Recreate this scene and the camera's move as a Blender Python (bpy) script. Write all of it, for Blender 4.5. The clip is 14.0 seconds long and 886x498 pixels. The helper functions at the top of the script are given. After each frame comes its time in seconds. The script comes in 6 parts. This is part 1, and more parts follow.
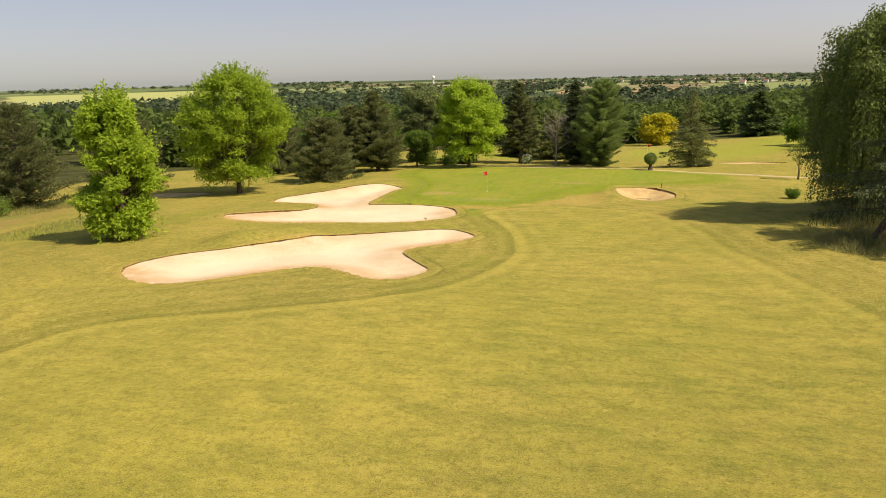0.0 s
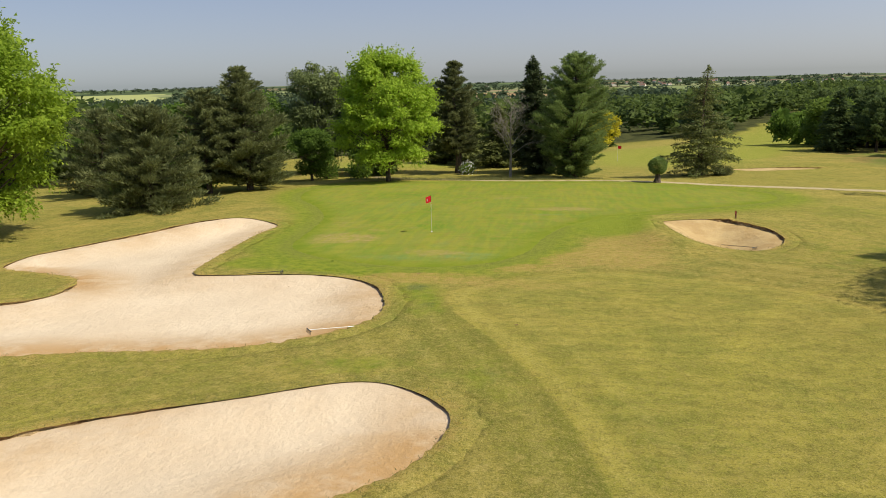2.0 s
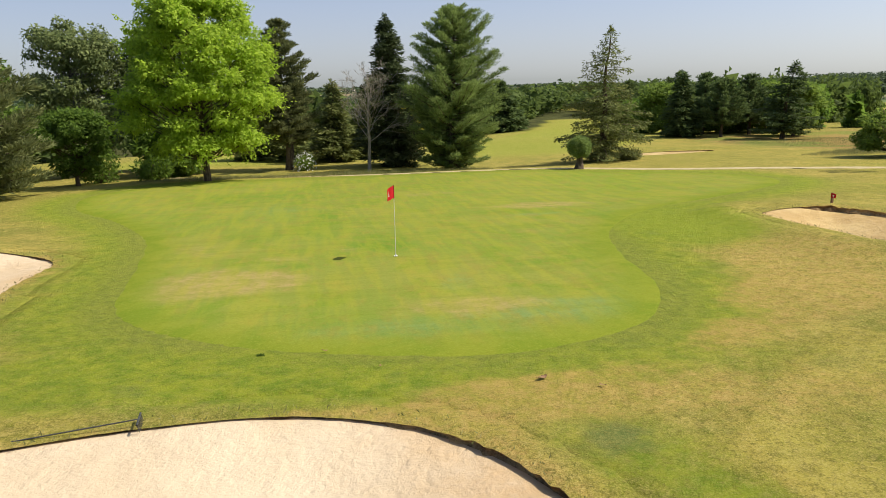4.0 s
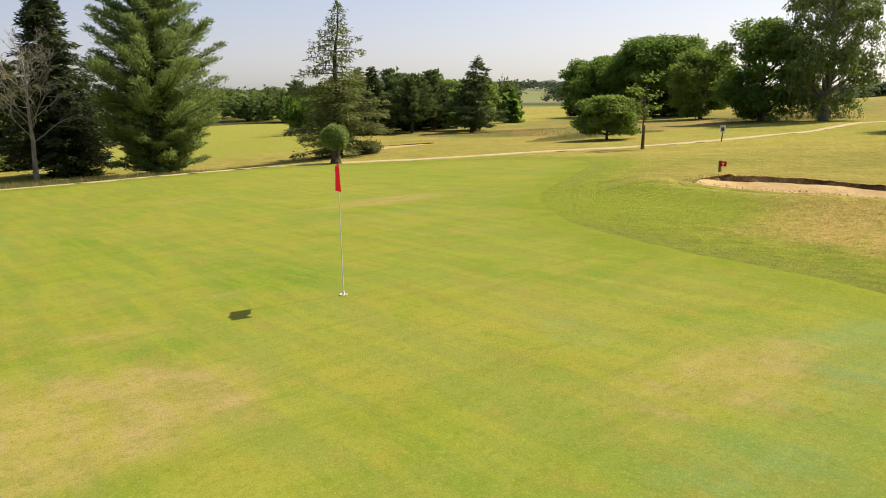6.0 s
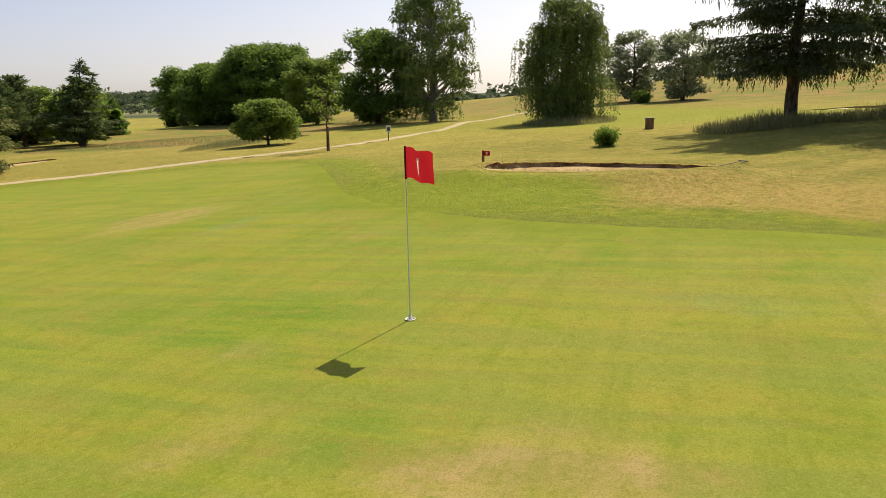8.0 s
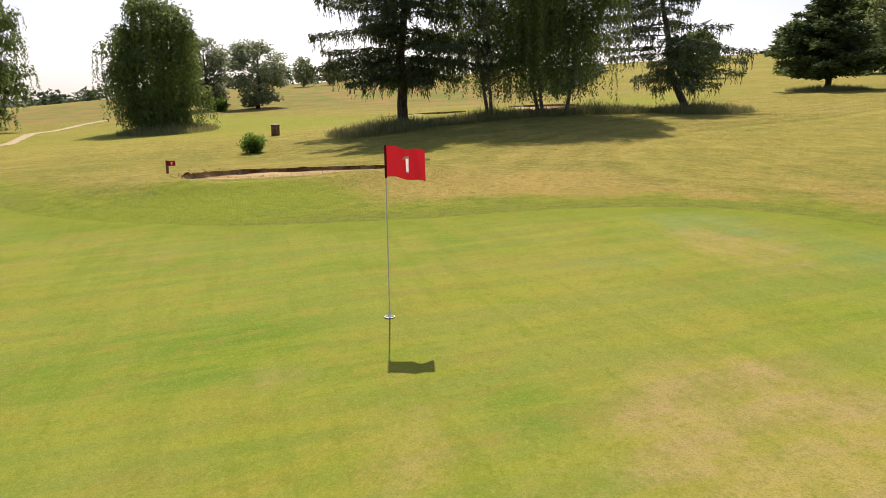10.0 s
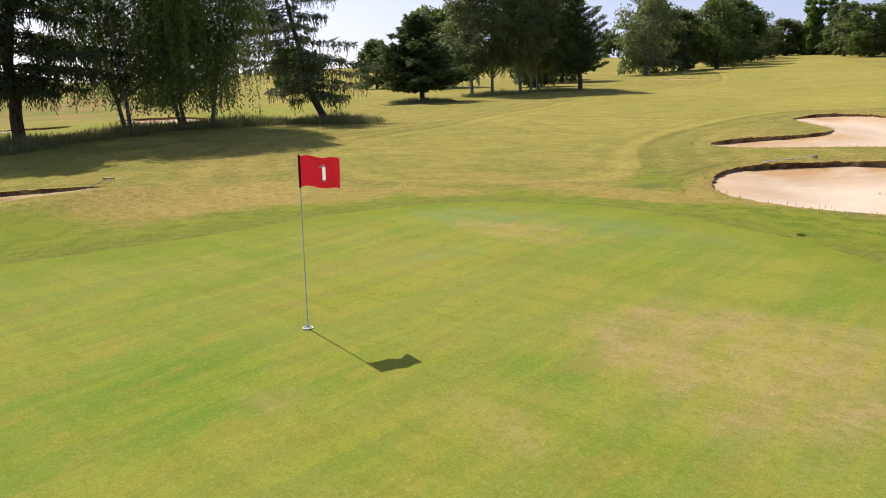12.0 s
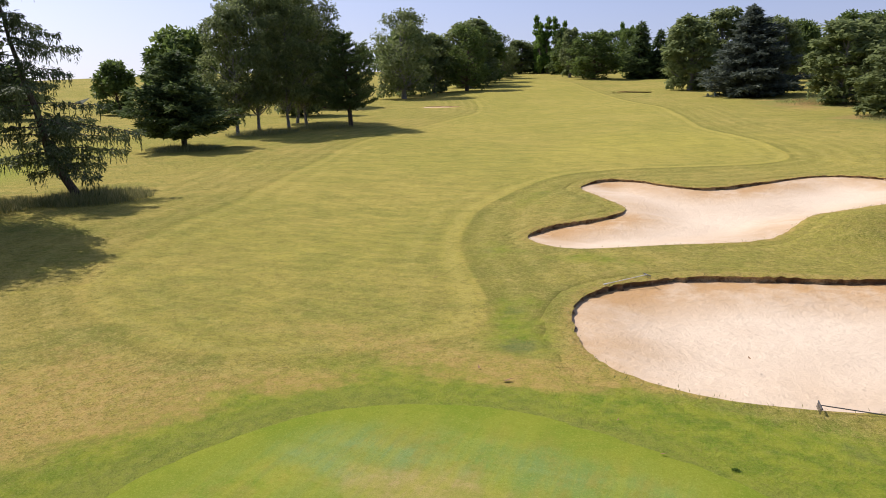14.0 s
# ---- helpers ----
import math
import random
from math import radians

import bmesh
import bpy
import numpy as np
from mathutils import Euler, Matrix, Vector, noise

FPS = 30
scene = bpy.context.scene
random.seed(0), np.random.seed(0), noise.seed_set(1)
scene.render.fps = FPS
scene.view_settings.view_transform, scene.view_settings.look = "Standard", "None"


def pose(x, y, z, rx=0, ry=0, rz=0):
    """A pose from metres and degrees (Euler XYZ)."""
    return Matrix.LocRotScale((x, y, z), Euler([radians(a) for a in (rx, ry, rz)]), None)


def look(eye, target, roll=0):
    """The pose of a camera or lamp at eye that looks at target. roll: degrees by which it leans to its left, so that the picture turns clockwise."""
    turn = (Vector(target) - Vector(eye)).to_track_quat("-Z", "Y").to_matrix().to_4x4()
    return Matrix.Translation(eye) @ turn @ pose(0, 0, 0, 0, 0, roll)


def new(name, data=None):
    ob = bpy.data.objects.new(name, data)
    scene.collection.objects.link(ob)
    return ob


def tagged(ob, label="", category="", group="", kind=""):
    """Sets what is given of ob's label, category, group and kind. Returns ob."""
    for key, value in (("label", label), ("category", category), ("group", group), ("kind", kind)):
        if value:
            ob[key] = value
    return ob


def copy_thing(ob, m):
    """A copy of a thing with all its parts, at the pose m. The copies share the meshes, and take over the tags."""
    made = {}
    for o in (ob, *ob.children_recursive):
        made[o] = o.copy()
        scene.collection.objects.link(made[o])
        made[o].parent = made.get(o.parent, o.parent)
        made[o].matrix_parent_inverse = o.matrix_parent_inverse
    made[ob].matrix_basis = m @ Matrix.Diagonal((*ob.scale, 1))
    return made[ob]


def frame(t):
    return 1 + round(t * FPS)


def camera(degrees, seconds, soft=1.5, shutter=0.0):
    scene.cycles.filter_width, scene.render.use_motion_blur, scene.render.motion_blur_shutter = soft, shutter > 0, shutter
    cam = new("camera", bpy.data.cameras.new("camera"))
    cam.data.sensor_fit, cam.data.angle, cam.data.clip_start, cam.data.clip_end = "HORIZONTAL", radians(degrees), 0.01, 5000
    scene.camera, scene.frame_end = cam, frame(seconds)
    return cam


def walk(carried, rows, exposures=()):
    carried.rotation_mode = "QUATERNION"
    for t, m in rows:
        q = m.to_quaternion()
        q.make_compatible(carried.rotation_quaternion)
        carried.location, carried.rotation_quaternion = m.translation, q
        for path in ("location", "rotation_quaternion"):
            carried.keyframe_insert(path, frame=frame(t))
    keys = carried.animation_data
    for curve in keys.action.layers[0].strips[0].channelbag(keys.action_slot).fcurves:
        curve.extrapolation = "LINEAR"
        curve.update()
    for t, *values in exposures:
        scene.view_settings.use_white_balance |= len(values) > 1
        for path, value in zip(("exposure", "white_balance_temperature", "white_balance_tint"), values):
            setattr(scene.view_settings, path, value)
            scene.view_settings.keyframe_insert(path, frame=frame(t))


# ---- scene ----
cam = camera(63.47, 14.0, soft=0.9)
# seconds, x, y, z, yaw, pitch, roll
PATH = [
    (0.0, 16.606, -72.557, 11.895, 16.572, -13.578, -1.529),
    (0.5, 14.076, -63.068, 11.074, 15.696, -13.518, -1.533),
    (1.0, 11.704, -54.097, 10.226, 13.607, -13.416, -1.533),
    (1.5, 9.540, -46.634, 9.416, 11.596, -13.355, -1.712),
    (2.0, 7.015, -39.710, 8.565, 9.140, -13.358, -1.520),
    (2.5, 4.411, -33.703, 7.657, 5.729, -13.337, -1.293),
    (3.0, 1.936, -28.651, 6.735, 1.363, -13.286, -1.149),
    (3.5, -0.294, -24.366, 5.852, -3.867, -13.225, -1.070),
    (4.0, -2.165, -20.659, 5.058, -9.870, -13.175, -1.038),
    (4.5, -3.562, -17.343, 4.405, -16.555, -13.156, -1.033),
    (5.0, -4.427, -14.329, 3.916, -23.597, -13.147, -1.012),
    (5.5, -4.984, -11.789, 3.526, -30.515, -13.020, -0.883),
    (6.0, -5.594, -9.538, 3.234, -38.657, -12.822, -0.793),
    (6.5, -6.259, -7.673, 3.021, -46.491, -12.617, -0.882),
    (7.0, -6.904, -6.040, 2.910, -54.366, -12.588, -0.927),
    (7.5, -7.431, -4.465, 2.814, -63.242, -12.549, -1.087),
    (8.0, -7.830, -3.089, 2.766, -71.324, -12.536, -1.177),
    (8.5, -8.125, -1.802, 2.744, -79.601, -12.529, -1.121),
    (9.0, -8.313, -0.564, 2.735, -88.321, -12.507, -0.967),
    (9.5, -8.390, 0.619, 2.736, -97.283, -12.464, -0.780),
    (10.0, -8.347, 1.742, 2.745, -106.286, -12.394, -0.622),
    (10.5, -8.177, 2.802, 2.761, -115.129, -12.288, -0.559),
    (11.0, -7.865, 3.769, 2.776, -123.561, -12.150, -0.621),
    (11.5, -7.389, 4.557, 2.775, -131.232, -11.990, -0.707),
    (12.0, -6.845, 5.181, 2.750, -138.352, -11.804, -0.760),
    (12.5, -6.258, 5.611, 2.782, -145.308, -11.742, -0.887),
    (13.0, -5.510, 5.823, 3.130, -150.626, -11.757, -0.890),
    (13.5, -4.463, 5.143, 4.349, -154.841, -11.674, -0.840),
    (14.0, -3.027, 3.439, 6.265, -157.778, -11.603, -0.851),
]
walk(cam, [(t, pose(x, y, z, 90 + pitch, 0, yaw) @ pose(0, 0, 0, 0, 0, roll)) for t, x, y, z, yaw, pitch, roll in PATH],
     [(0.0, 0.18, 7800, 13), (1.5, -0.02, 7000, 10), (2.2, -0.07, 6650, 9), (4.5, 0.30, 6650, 9), (5.2, 0.36, 6900, 11), (6.5, 0.24, 7150, 14), (8.0, 0.13, 7100, 15), (11.0, 0.18, 6500, 21), (14.0, 0.06, 6100, 21)])

# ---- light: clear morning, sun half high in the south-east ----
SUN_ELEVATION, SUN_AZIMUTH = 50.5, -12.5  # degrees; azimuth counted from +x towards +y
world = bpy.data.worlds.new("sky")
scene.world = world
world.use_nodes = True
wn = world.node_tree.nodes
sky = wn.new("ShaderNodeTexSky")
sky.sky_type, sky.sun_disc = "NISHITA", False
sky.sun_elevation, sky.sun_rotation = radians(SUN_ELEVATION), radians(90 - SUN_AZIMUTH)
sky.air_density, sky.dust_density, sky.ozone_density = 0.85, 0.4, 3.0
# summer haze: a turbid sky that brightens towards the sun, added to the clear one
haze = wn.new("ShaderNodeTexSky")
haze.sky_type, haze.turbidity, haze.ground_albedo = "HOSEK_WILKIE", 8.0, 0.3
haze.sun_direction = (math.cos(radians(SUN_ELEVATION)) * math.cos(radians(SUN_AZIMUTH)), math.cos(radians(SUN_ELEVATION)) * math.sin(radians(SUN_AZIMUTH)), math.sin(radians(SUN_ELEVATION)))
dense = wn.new("ShaderNodeMix")
dense.data_type, dense.blend_type = "RGBA", "MULTIPLY"
dense.inputs["Factor"].default_value, dense.inputs[7].default_value = 1.0, (24.8, 25.4, 28.4, 1)
world.node_tree.links.new(haze.outputs[0], dense.inputs[6])
both = wn.new("ShaderNodeMix")
both.data_type = "RGBA"
both.inputs["Factor"].default_value = 0.76
world.node_tree.links.new(sky.outputs[0], both.inputs[6])
world.node_tree.links.new(dense.outputs[2], both.inputs[7])
world.node_tree.links.new(both.outputs[2], wn["Background"].inputs[0])
wn["Background"].inputs[1].default_value = 0.112
lamp = bpy.data.lights.new("sun", "SUN")
lamp.energy, lamp.angle, lamp.color = 5.0, radians(0.53), (1.0, 0.93, 0.80)
sun = new("sun", lamp)
to_sun = Vector((math.cos(radians(SUN_ELEVATION)) * math.cos(radians(SUN_AZIMUTH)),
                 math.cos(radians(SUN_ELEVATION)) * math.sin(radians(SUN_AZIMUTH)), math.sin(radians(SUN_ELEVATION))))
sun.matrix_world = look(to_sun * 60, (0, 0, 0))


# ---- materials ----
class Nodes:
    """Short hand for a node material."""

    def __init__(self, name):
        self.mat = bpy.data.materials.new(name)
        self.mat.use_nodes = True
        self.tree = self.mat.node_tree
        self.bsdf = self.tree.nodes["Principled BSDF"]
        self.out = self.tree.nodes["Material Output"]
        self.where = self.add("ShaderNodeNewGeometry").outputs["Position"]

    def add(self, kind, **values):
        node = self.tree.nodes.new(kind)
        for key, value in values.items():
            setattr(node, key, value)
        return node

    def link(self, a, b):
        self.tree.links.new(a, b)

    def put(self, socket, value):
        if hasattr(value, "is_linked"):
            self.link(value, socket)
        elif isinstance(value, tuple) and len(value) == 3 and socket.type == "RGBA":
            socket.default_value = (*value, 1)
        else:
            socket.default_value = value

    def noise(self, scale, detail=3.0, rough=0.55, where=None, distortion=0.0):
        n = self.add("ShaderNodeTexNoise")
        self.link(where or self.where, n.inputs["Vector"])
        n.inputs["Scale"].default_value, n.inputs["Detail"].default_value = scale, detail
        n.inputs["Roughness"].default_value, n.inputs["Distortion"].default_value = rough, distortion
        return n.outputs["Fac"]

    def scaled(self, x, y, z, where=None):
        n = self.add("ShaderNodeMapping")
        self.link(where or self.where, n.inputs["Vector"])
        n.inputs["Scale"].default_value = (x, y, z)
        return n.outputs[0]

    def ramp(self, value, low, high, a=0.0, b=1.0):
        n = self.add("ShaderNodeMapRange", interpolation_type="SMOOTHSTEP")
        for socket, v in zip(n.inputs, (value, low, high, a, b)):
            self.put(socket, v)
        return n.outputs[0]

    def math(self, kind, a, b=0.0):
        n = self.add("ShaderNodeMath", operation=kind)
        self.put(n.inputs[0], a)
        self.put(n.inputs[1], b)
        return n.outputs[0]

    def mix(self, fac, a, b, kind="MIX"):
        n = self.add("ShaderNodeMix", data_type="RGBA", blend_type=kind)
        self.put(n.inputs["Factor"], fac)
        self.put(n.inputs[6], a)
        self.put(n.inputs[7], b)
        return n.outputs[2]

    def attribute(self, name):
        return self.add("ShaderNodeAttribute", attribute_name=name).outputs["Fac"]

    def bump(self, height, strength, distance):
        n = self.add("ShaderNodeBump")
        n.inputs["Strength"].default_value, n.inputs["Distance"].default_value = strength, distance
        self.link(height, n.inputs["Height"])
        self.link(n.outputs[0], self.bsdf.inputs["Normal"])
        return n.outputs[0]

    def finish(self, colour, rough, specular=0.3, metal=0.0):
        self.put(self.bsdf.inputs["Base Color"], colour)
        self.put(self.bsdf.inputs["Roughness"], rough)
        self.bsdf.inputs["Specular IOR Level"].default_value = specular
        self.bsdf.inputs["Metallic"].default_value = metal
        return self.mat


STRAW, OLIVE, LUSH, BROWN = (0.455, 0.352, 0.085), (0.29, 0.272, 0.042), (0.115, 0.17, 0.022), (0.33, 0.215, 0.07)


def turf_material(name):
    """Dry summer turf; float attributes on the mesh name the mown, the dry and the lush parts."""
    n = Nodes(name)
    broad, mid, fine, grain = n.noise(0.08, 4), n.noise(0.45, 7, 0.68, distortion=0.6), n.noise(4.5, 6, 0.7), n.noise(38.0, 4, 0.75)
    streak = n.noise(1.0, 6, 0.7, n.scaled(0.8, 1.5, 1))
    tuft = n.noise(1.5, 7, 0.75)
    col = n.mix(n.ramp(broad, 0.36, 0.64), OLIVE, STRAW)
    col = n.mix(n.math("MULTIPLY", n.ramp(mid, 0.45, 0.6), n.ramp(n.noise(0.05, 3), 0.35, 0.6, 0.4, 0.8)), col, LUSH)
    col = n.mix(n.math("MULTIPLY", n.ramp(streak, 0.48, 0.68), 0.4), col, BROWN)
    col = n.mix(n.math("MULTIPLY", n.ramp(tuft, 0.5, 0.64), 0.5), col, (0.15, 0.15, 0.02))
    col = n.mix(n.math("MULTIPLY", n.ramp(n.noise(1.1, 7, 0.75, n.scaled(1.6, 0.7, 1)), 0.53, 0.7), 0.45), col, (0.55, 0.42, 0.12))
    tone, sharp = n.attribute("tone"), n.attribute("sharp")
    col = n.mix(n.math("MULTIPLY", n.ramp(tone, 0.0, 1.0), n.ramp(mid, 0.3, 0.6, 0.7, 0.35)), col, (0.55, 0.475, 0.07))
    col = n.mix(n.math("MULTIPLY", n.ramp(tone, 0.0, -1.0), n.ramp(mid, 0.3, 0.6, 0.8, 0.45)), col, (0.235, 0.172, 0.036))
    # mown fairway is a little paler, brushed by the mower, with a narrow deeper rim
    fair = n.attribute("fairway")
    brushed = n.mix(n.ramp(n.noise(1.0, 7, 0.72, n.scaled(0.6, 1.4, 1)), 0.40, 0.60), (0.39, 0.345, 0.064), (0.20, 0.21, 0.034))
    col = n.mix(n.math("MULTIPLY", n.ramp(fair, 0.0, 0.4), 0.55), col, brushed)
    wander = n.math("ADD", fair, n.math("MULTIPLY", n.math("SUBTRACT", n.noise(0.9, 3), 0.5), 0.35))
    band = n.math("MULTIPLY", n.ramp(wander, -3.4, -0.6), n.ramp(wander, 0.1, -0.1))
    col = n.mix(n.math("MULTIPLY", n.math("MULTIPLY", band, n.math("ADD", 0.25, sharp)), n.ramp(n.noise(0.5, 5), 0.3, 0.62, 0.1, 0.65)), col, (0.175, 0.19, 0.022))
    rim = n.math("MULTIPLY", sharp, n.math("MULTIPLY", n.ramp(wander, -0.6, -0.25), n.ramp(wander, 0.05, -0.1)))
    col = n.mix(n.math("MULTIPLY", rim, n.ramp(n.noise(0.45, 6, 0.7), 0.4, 0.58, 0.1, 0.65)), col, (0.095, 0.115, 0.016))
    swath = n.math("MULTIPLY", n.ramp(wander, 0.0, 0.12), n.ramp(wander, 1.0, 0.6))
    col = n.mix(n.math("MULTIPLY", n.math("MULTIPLY", swath, sharp), 0.35), col, (0.44, 0.37, 0.07))
    rough = n.ramp(fair, 0.0, -0.5)
    col = n.mix(n.math("MULTIPLY", rough, n.ramp(n.noise(0.35, 5, 0.65), 0.3, 0.6, 0.08, 0.42)), col, (0.185, 0.178, 0.034))
    col = n.mix(n.math("MULTIPLY", rough, n.ramp(n.noise(3.4, 7, 0.78), 0.5, 0.62, 0.0, 0.55)), col, (0.115, 0.13, 0.02))
    col = n.mix(n.math("MULTIPLY", rough, n.ramp(n.noise(2.3, 7, 0.78, distortion=0.5), 0.52, 0.64, 0.0, 0.5)), col, (0.50, 0.375, 0.12))
    # mower lines that follow the fairway's edge
    lines = n.math("SINE", n.math("ADD", n.math("MULTIPLY", fair, 4.4), n.math("MULTIPLY", n.noise(0.25, 3), 5.0)))
    near = n.math("MULTIPLY", n.ramp(fair, -8.5, -6.0), n.ramp(fair, 4.0, 1.0))
    col = n.mix(n.math("MULTIPLY", near, n.ramp(lines, 0.0, 0.9, 0.0, 0.28)), col, n.mix(0.5, col, (0.12, 0.125, 0.02)))
    col = n.mix(n.math("MULTIPLY", near, n.ramp(lines, -0.2, -0.95, 0.0, 0.22)), col, n.mix(0.5, col, (0.56, 0.46, 0.15)))
    # collar round the putting green, well-watered patches, then parched ground
    rough_edge = n.math("MULTIPLY", n.math("SUBTRACT", n.noise(1.3, 6, 0.7), 0.5), 2.6)
    collar = n.ramp(n.math("ADD", n.attribute("collar"), rough_edge), 3.6, 0.9)
    lush_col = n.mix(n.ramp(n.noise(2.2, 6, 0.7), 0.35, 0.65), (0.135, 0.21, 0.018), (0.255, 0.295, 0.027))
    fade = n.ramp(n.math("ADD", n.attribute("collar"), n.math("MULTIPLY", rough_edge, 0.4)), 0.1, 1.3)
    col = n.mix(n.math("MULTIPLY", collar, 0.9), col, n.mix(fade, n.mix(n.ramp(fine, 0.4, 0.6), (0.21, 0.245, 0.034), (0.155, 0.205, 0.031)), lush_col))
    lush = n.ramp(n.math("ADD", n.attribute("lush"), n.math("MULTIPLY", rough_edge, 0.35)), 0.25, 0.75)
    col = n.mix(n.math("MULTIPLY", lush, 0.85), col, n.mix(n.ramp(n.noise(0.6, 4), 0.55, 0.7), lush_col, (0.12, 0.165, 0.05)))
    dry = n.ramp(n.math("ADD", n.attribute("dry"), n.math("MULTIPLY", rough_edge, 0.45)), 0.3, 0.75)
    parched = n.mix(n.ramp(n.noise(3.2, 6, 0.75), 0.38, 0.62), (0.50, 0.31, 0.11), (0.36, 0.29, 0.06))
    col = n.mix(n.math("MULTIPLY", dry, 0.7), col, parched)
    # uncut meadow
    meadow = n.attribute("meadow")
    tall = n.mix(n.ramp(n.noise(0.22, 4), 0.35, 0.65), (0.17, 0.20, 0.045), (0.31, 0.205, 0.075))
    col = n.mix(n.ramp(meadow, 0.2, 0.7), col, tall)
    # woodland floor; the shade below the crowns is painted into its dark colour
    shaded_floor = n.mix(n.ramp(n.noise(0.3, 4), 0.35, 0.65), (0.045, 0.05, 0.02), (0.08, 0.085, 0.03))
    col = n.mix(n.ramp(n.attribute("woodland"), 0.2, 0.8), col, shaded_floor)
    short = n.attribute("greener")
    col = n.mix(n.math("MULTIPLY", n.ramp(short, 0.1, 0.8), 0.8), col, (0.22, 0.28, 0.025))
    # farmland in the distance: small plots, and a few broad fields between bearings; distance haze is painted into
    # their muted colours
    cell = n.add("ShaderNodeTexVoronoi", distance="MANHATTAN")
    n.link(n.scaled(0.0032, 0.0016, 0.0), cell.inputs["Vector"])
    cell.inputs["Scale"].default_value = 1.0
    ramp = n.add("ShaderNodeValToRGB")
    ramp.color_ramp.interpolation = "CONSTANT"
    sep = n.add("ShaderNodeSeparateColor")
    n.link(cell.outputs["Color"], sep.inputs[0])
    n.link(sep.outputs[0], ramp.inputs[0])
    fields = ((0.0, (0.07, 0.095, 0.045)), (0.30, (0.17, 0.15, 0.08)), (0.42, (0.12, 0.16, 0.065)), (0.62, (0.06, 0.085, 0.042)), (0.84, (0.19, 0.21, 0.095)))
    while len(ramp.color_ramp.elements) < len(fields):
        ramp.color_ramp.elements.new(0.5)
    for e, (p, c) in zip(ramp.color_ramp.elements, fields):
        e.position, e.color = p, (*c, 1)
    farm = ramp.outputs[0]
    xyz = n.add("ShaderNodeSeparateXYZ")
    n.link(n.where, xyz.inputs[0])
    bearing = n.math("MULTIPLY", n.math("ARCTAN2", xyz.outputs[1], xyz.outputs[0]), 180 / math.pi)
    bearing = n.math("ADD", bearing, n.math("MULTIPLY", n.math("SUBTRACT", n.noise(0.004, 2), 0.5), 5.0))
    reach = n.math("SQRT", n.math("ADD", n.math("MULTIPLY", xyz.outputs[0], xyz.outputs[0]), n.math("MULTIPLY", xyz.outputs[1], xyz.outputs[1])))
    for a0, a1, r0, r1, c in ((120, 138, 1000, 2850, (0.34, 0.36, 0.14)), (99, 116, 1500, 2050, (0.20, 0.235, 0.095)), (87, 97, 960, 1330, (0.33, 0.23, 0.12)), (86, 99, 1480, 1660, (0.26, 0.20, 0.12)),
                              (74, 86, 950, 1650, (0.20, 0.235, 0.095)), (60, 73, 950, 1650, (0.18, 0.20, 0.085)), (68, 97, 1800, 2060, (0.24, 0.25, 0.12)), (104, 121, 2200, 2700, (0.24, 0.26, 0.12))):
        across = n.math("MULTIPLY", n.ramp(bearing, a0, a0 + 0.4), n.ramp(bearing, a1, a1 - 0.4))
        deep = n.math("MULTIPLY", n.ramp(reach, r0, r0 + 15), n.ramp(reach, r1, r1 - 15))
        farm = n.mix(n.math("MULTIPLY", across, deep), farm, c)
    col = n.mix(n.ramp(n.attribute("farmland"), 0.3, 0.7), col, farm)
    far, plain = n.ramp(n.math("MAXIMUM", n.attribute("farmland"), n.math("MAXIMUM", n.attribute("woodland"), n.math("MULTIPLY", meadow, 0.6))), 0.2, 0.7), col
    fresh = n.math("SUBTRACT", 1.0, n.math("MULTIPLY", n.math("MAXIMUM", n.math("MAXIMUM", collar, lush), n.attribute("meadow")), 0.7))
    col = n.mix(n.math("MULTIPLY", fresh, n.ramp(fine, 0.47, 0.62, 0.0, 0.75)), col, n.mix(0.58, col, (0.085, 0.09, 0.014)))
    col = n.mix(n.math("MULTIPLY", fresh, n.ramp(grain, 0.46, 0.64, 0.0, 0.85)), col, n.mix(0.55, col, (0.60, 0.48, 0.16)))
    col = n.mix(n.math("MULTIPLY", fresh, n.ramp(n.noise(9.0, 6, 0.8, distortion=0.4), 0.49, 0.62, 0.0, 0.6)), col, n.mix(0.55, col, (0.62, 0.50, 0.17)))
    col = n.mix(n.math("MULTIPLY", n.math("ADD", 0.3, n.math("MULTIPLY", fresh, 0.7)), n.ramp(n.noise(18.0, 5, 0.8), 0.48, 0.62, 0.0, 0.8)), col, n.mix(0.62, col, (0.08, 0.085, 0.012)))
    clump = n.noise(6.5, 8, 0.82, distortion=0.8)
    worn = n.math("MULTIPLY", fresh, n.math("ADD", 0.3, n.math("MULTIPLY", rough, 0.45)))
    col = n.mix(n.math("MULTIPLY", worn, n.ramp(clump, 0.52, 0.66)), col, n.mix(0.7, col, (0.06, 0.075, 0.012)))
    col = n.mix(n.math("MULTIPLY", worn, n.ramp(clump, 0.47, 0.34)), col, n.mix(0.5, col, (0.58, 0.47, 0.17)))
    col = n.mix(far, col, plain)
    h = n.math("ADD", n.math("MULTIPLY", grain, 0.5), n.math("ADD", fine, n.math("MULTIPLY", tuft, 1.2)))
    n.bump(h, 0.9, 0.08)
    return n.finish(col, 0.95, 0.03)


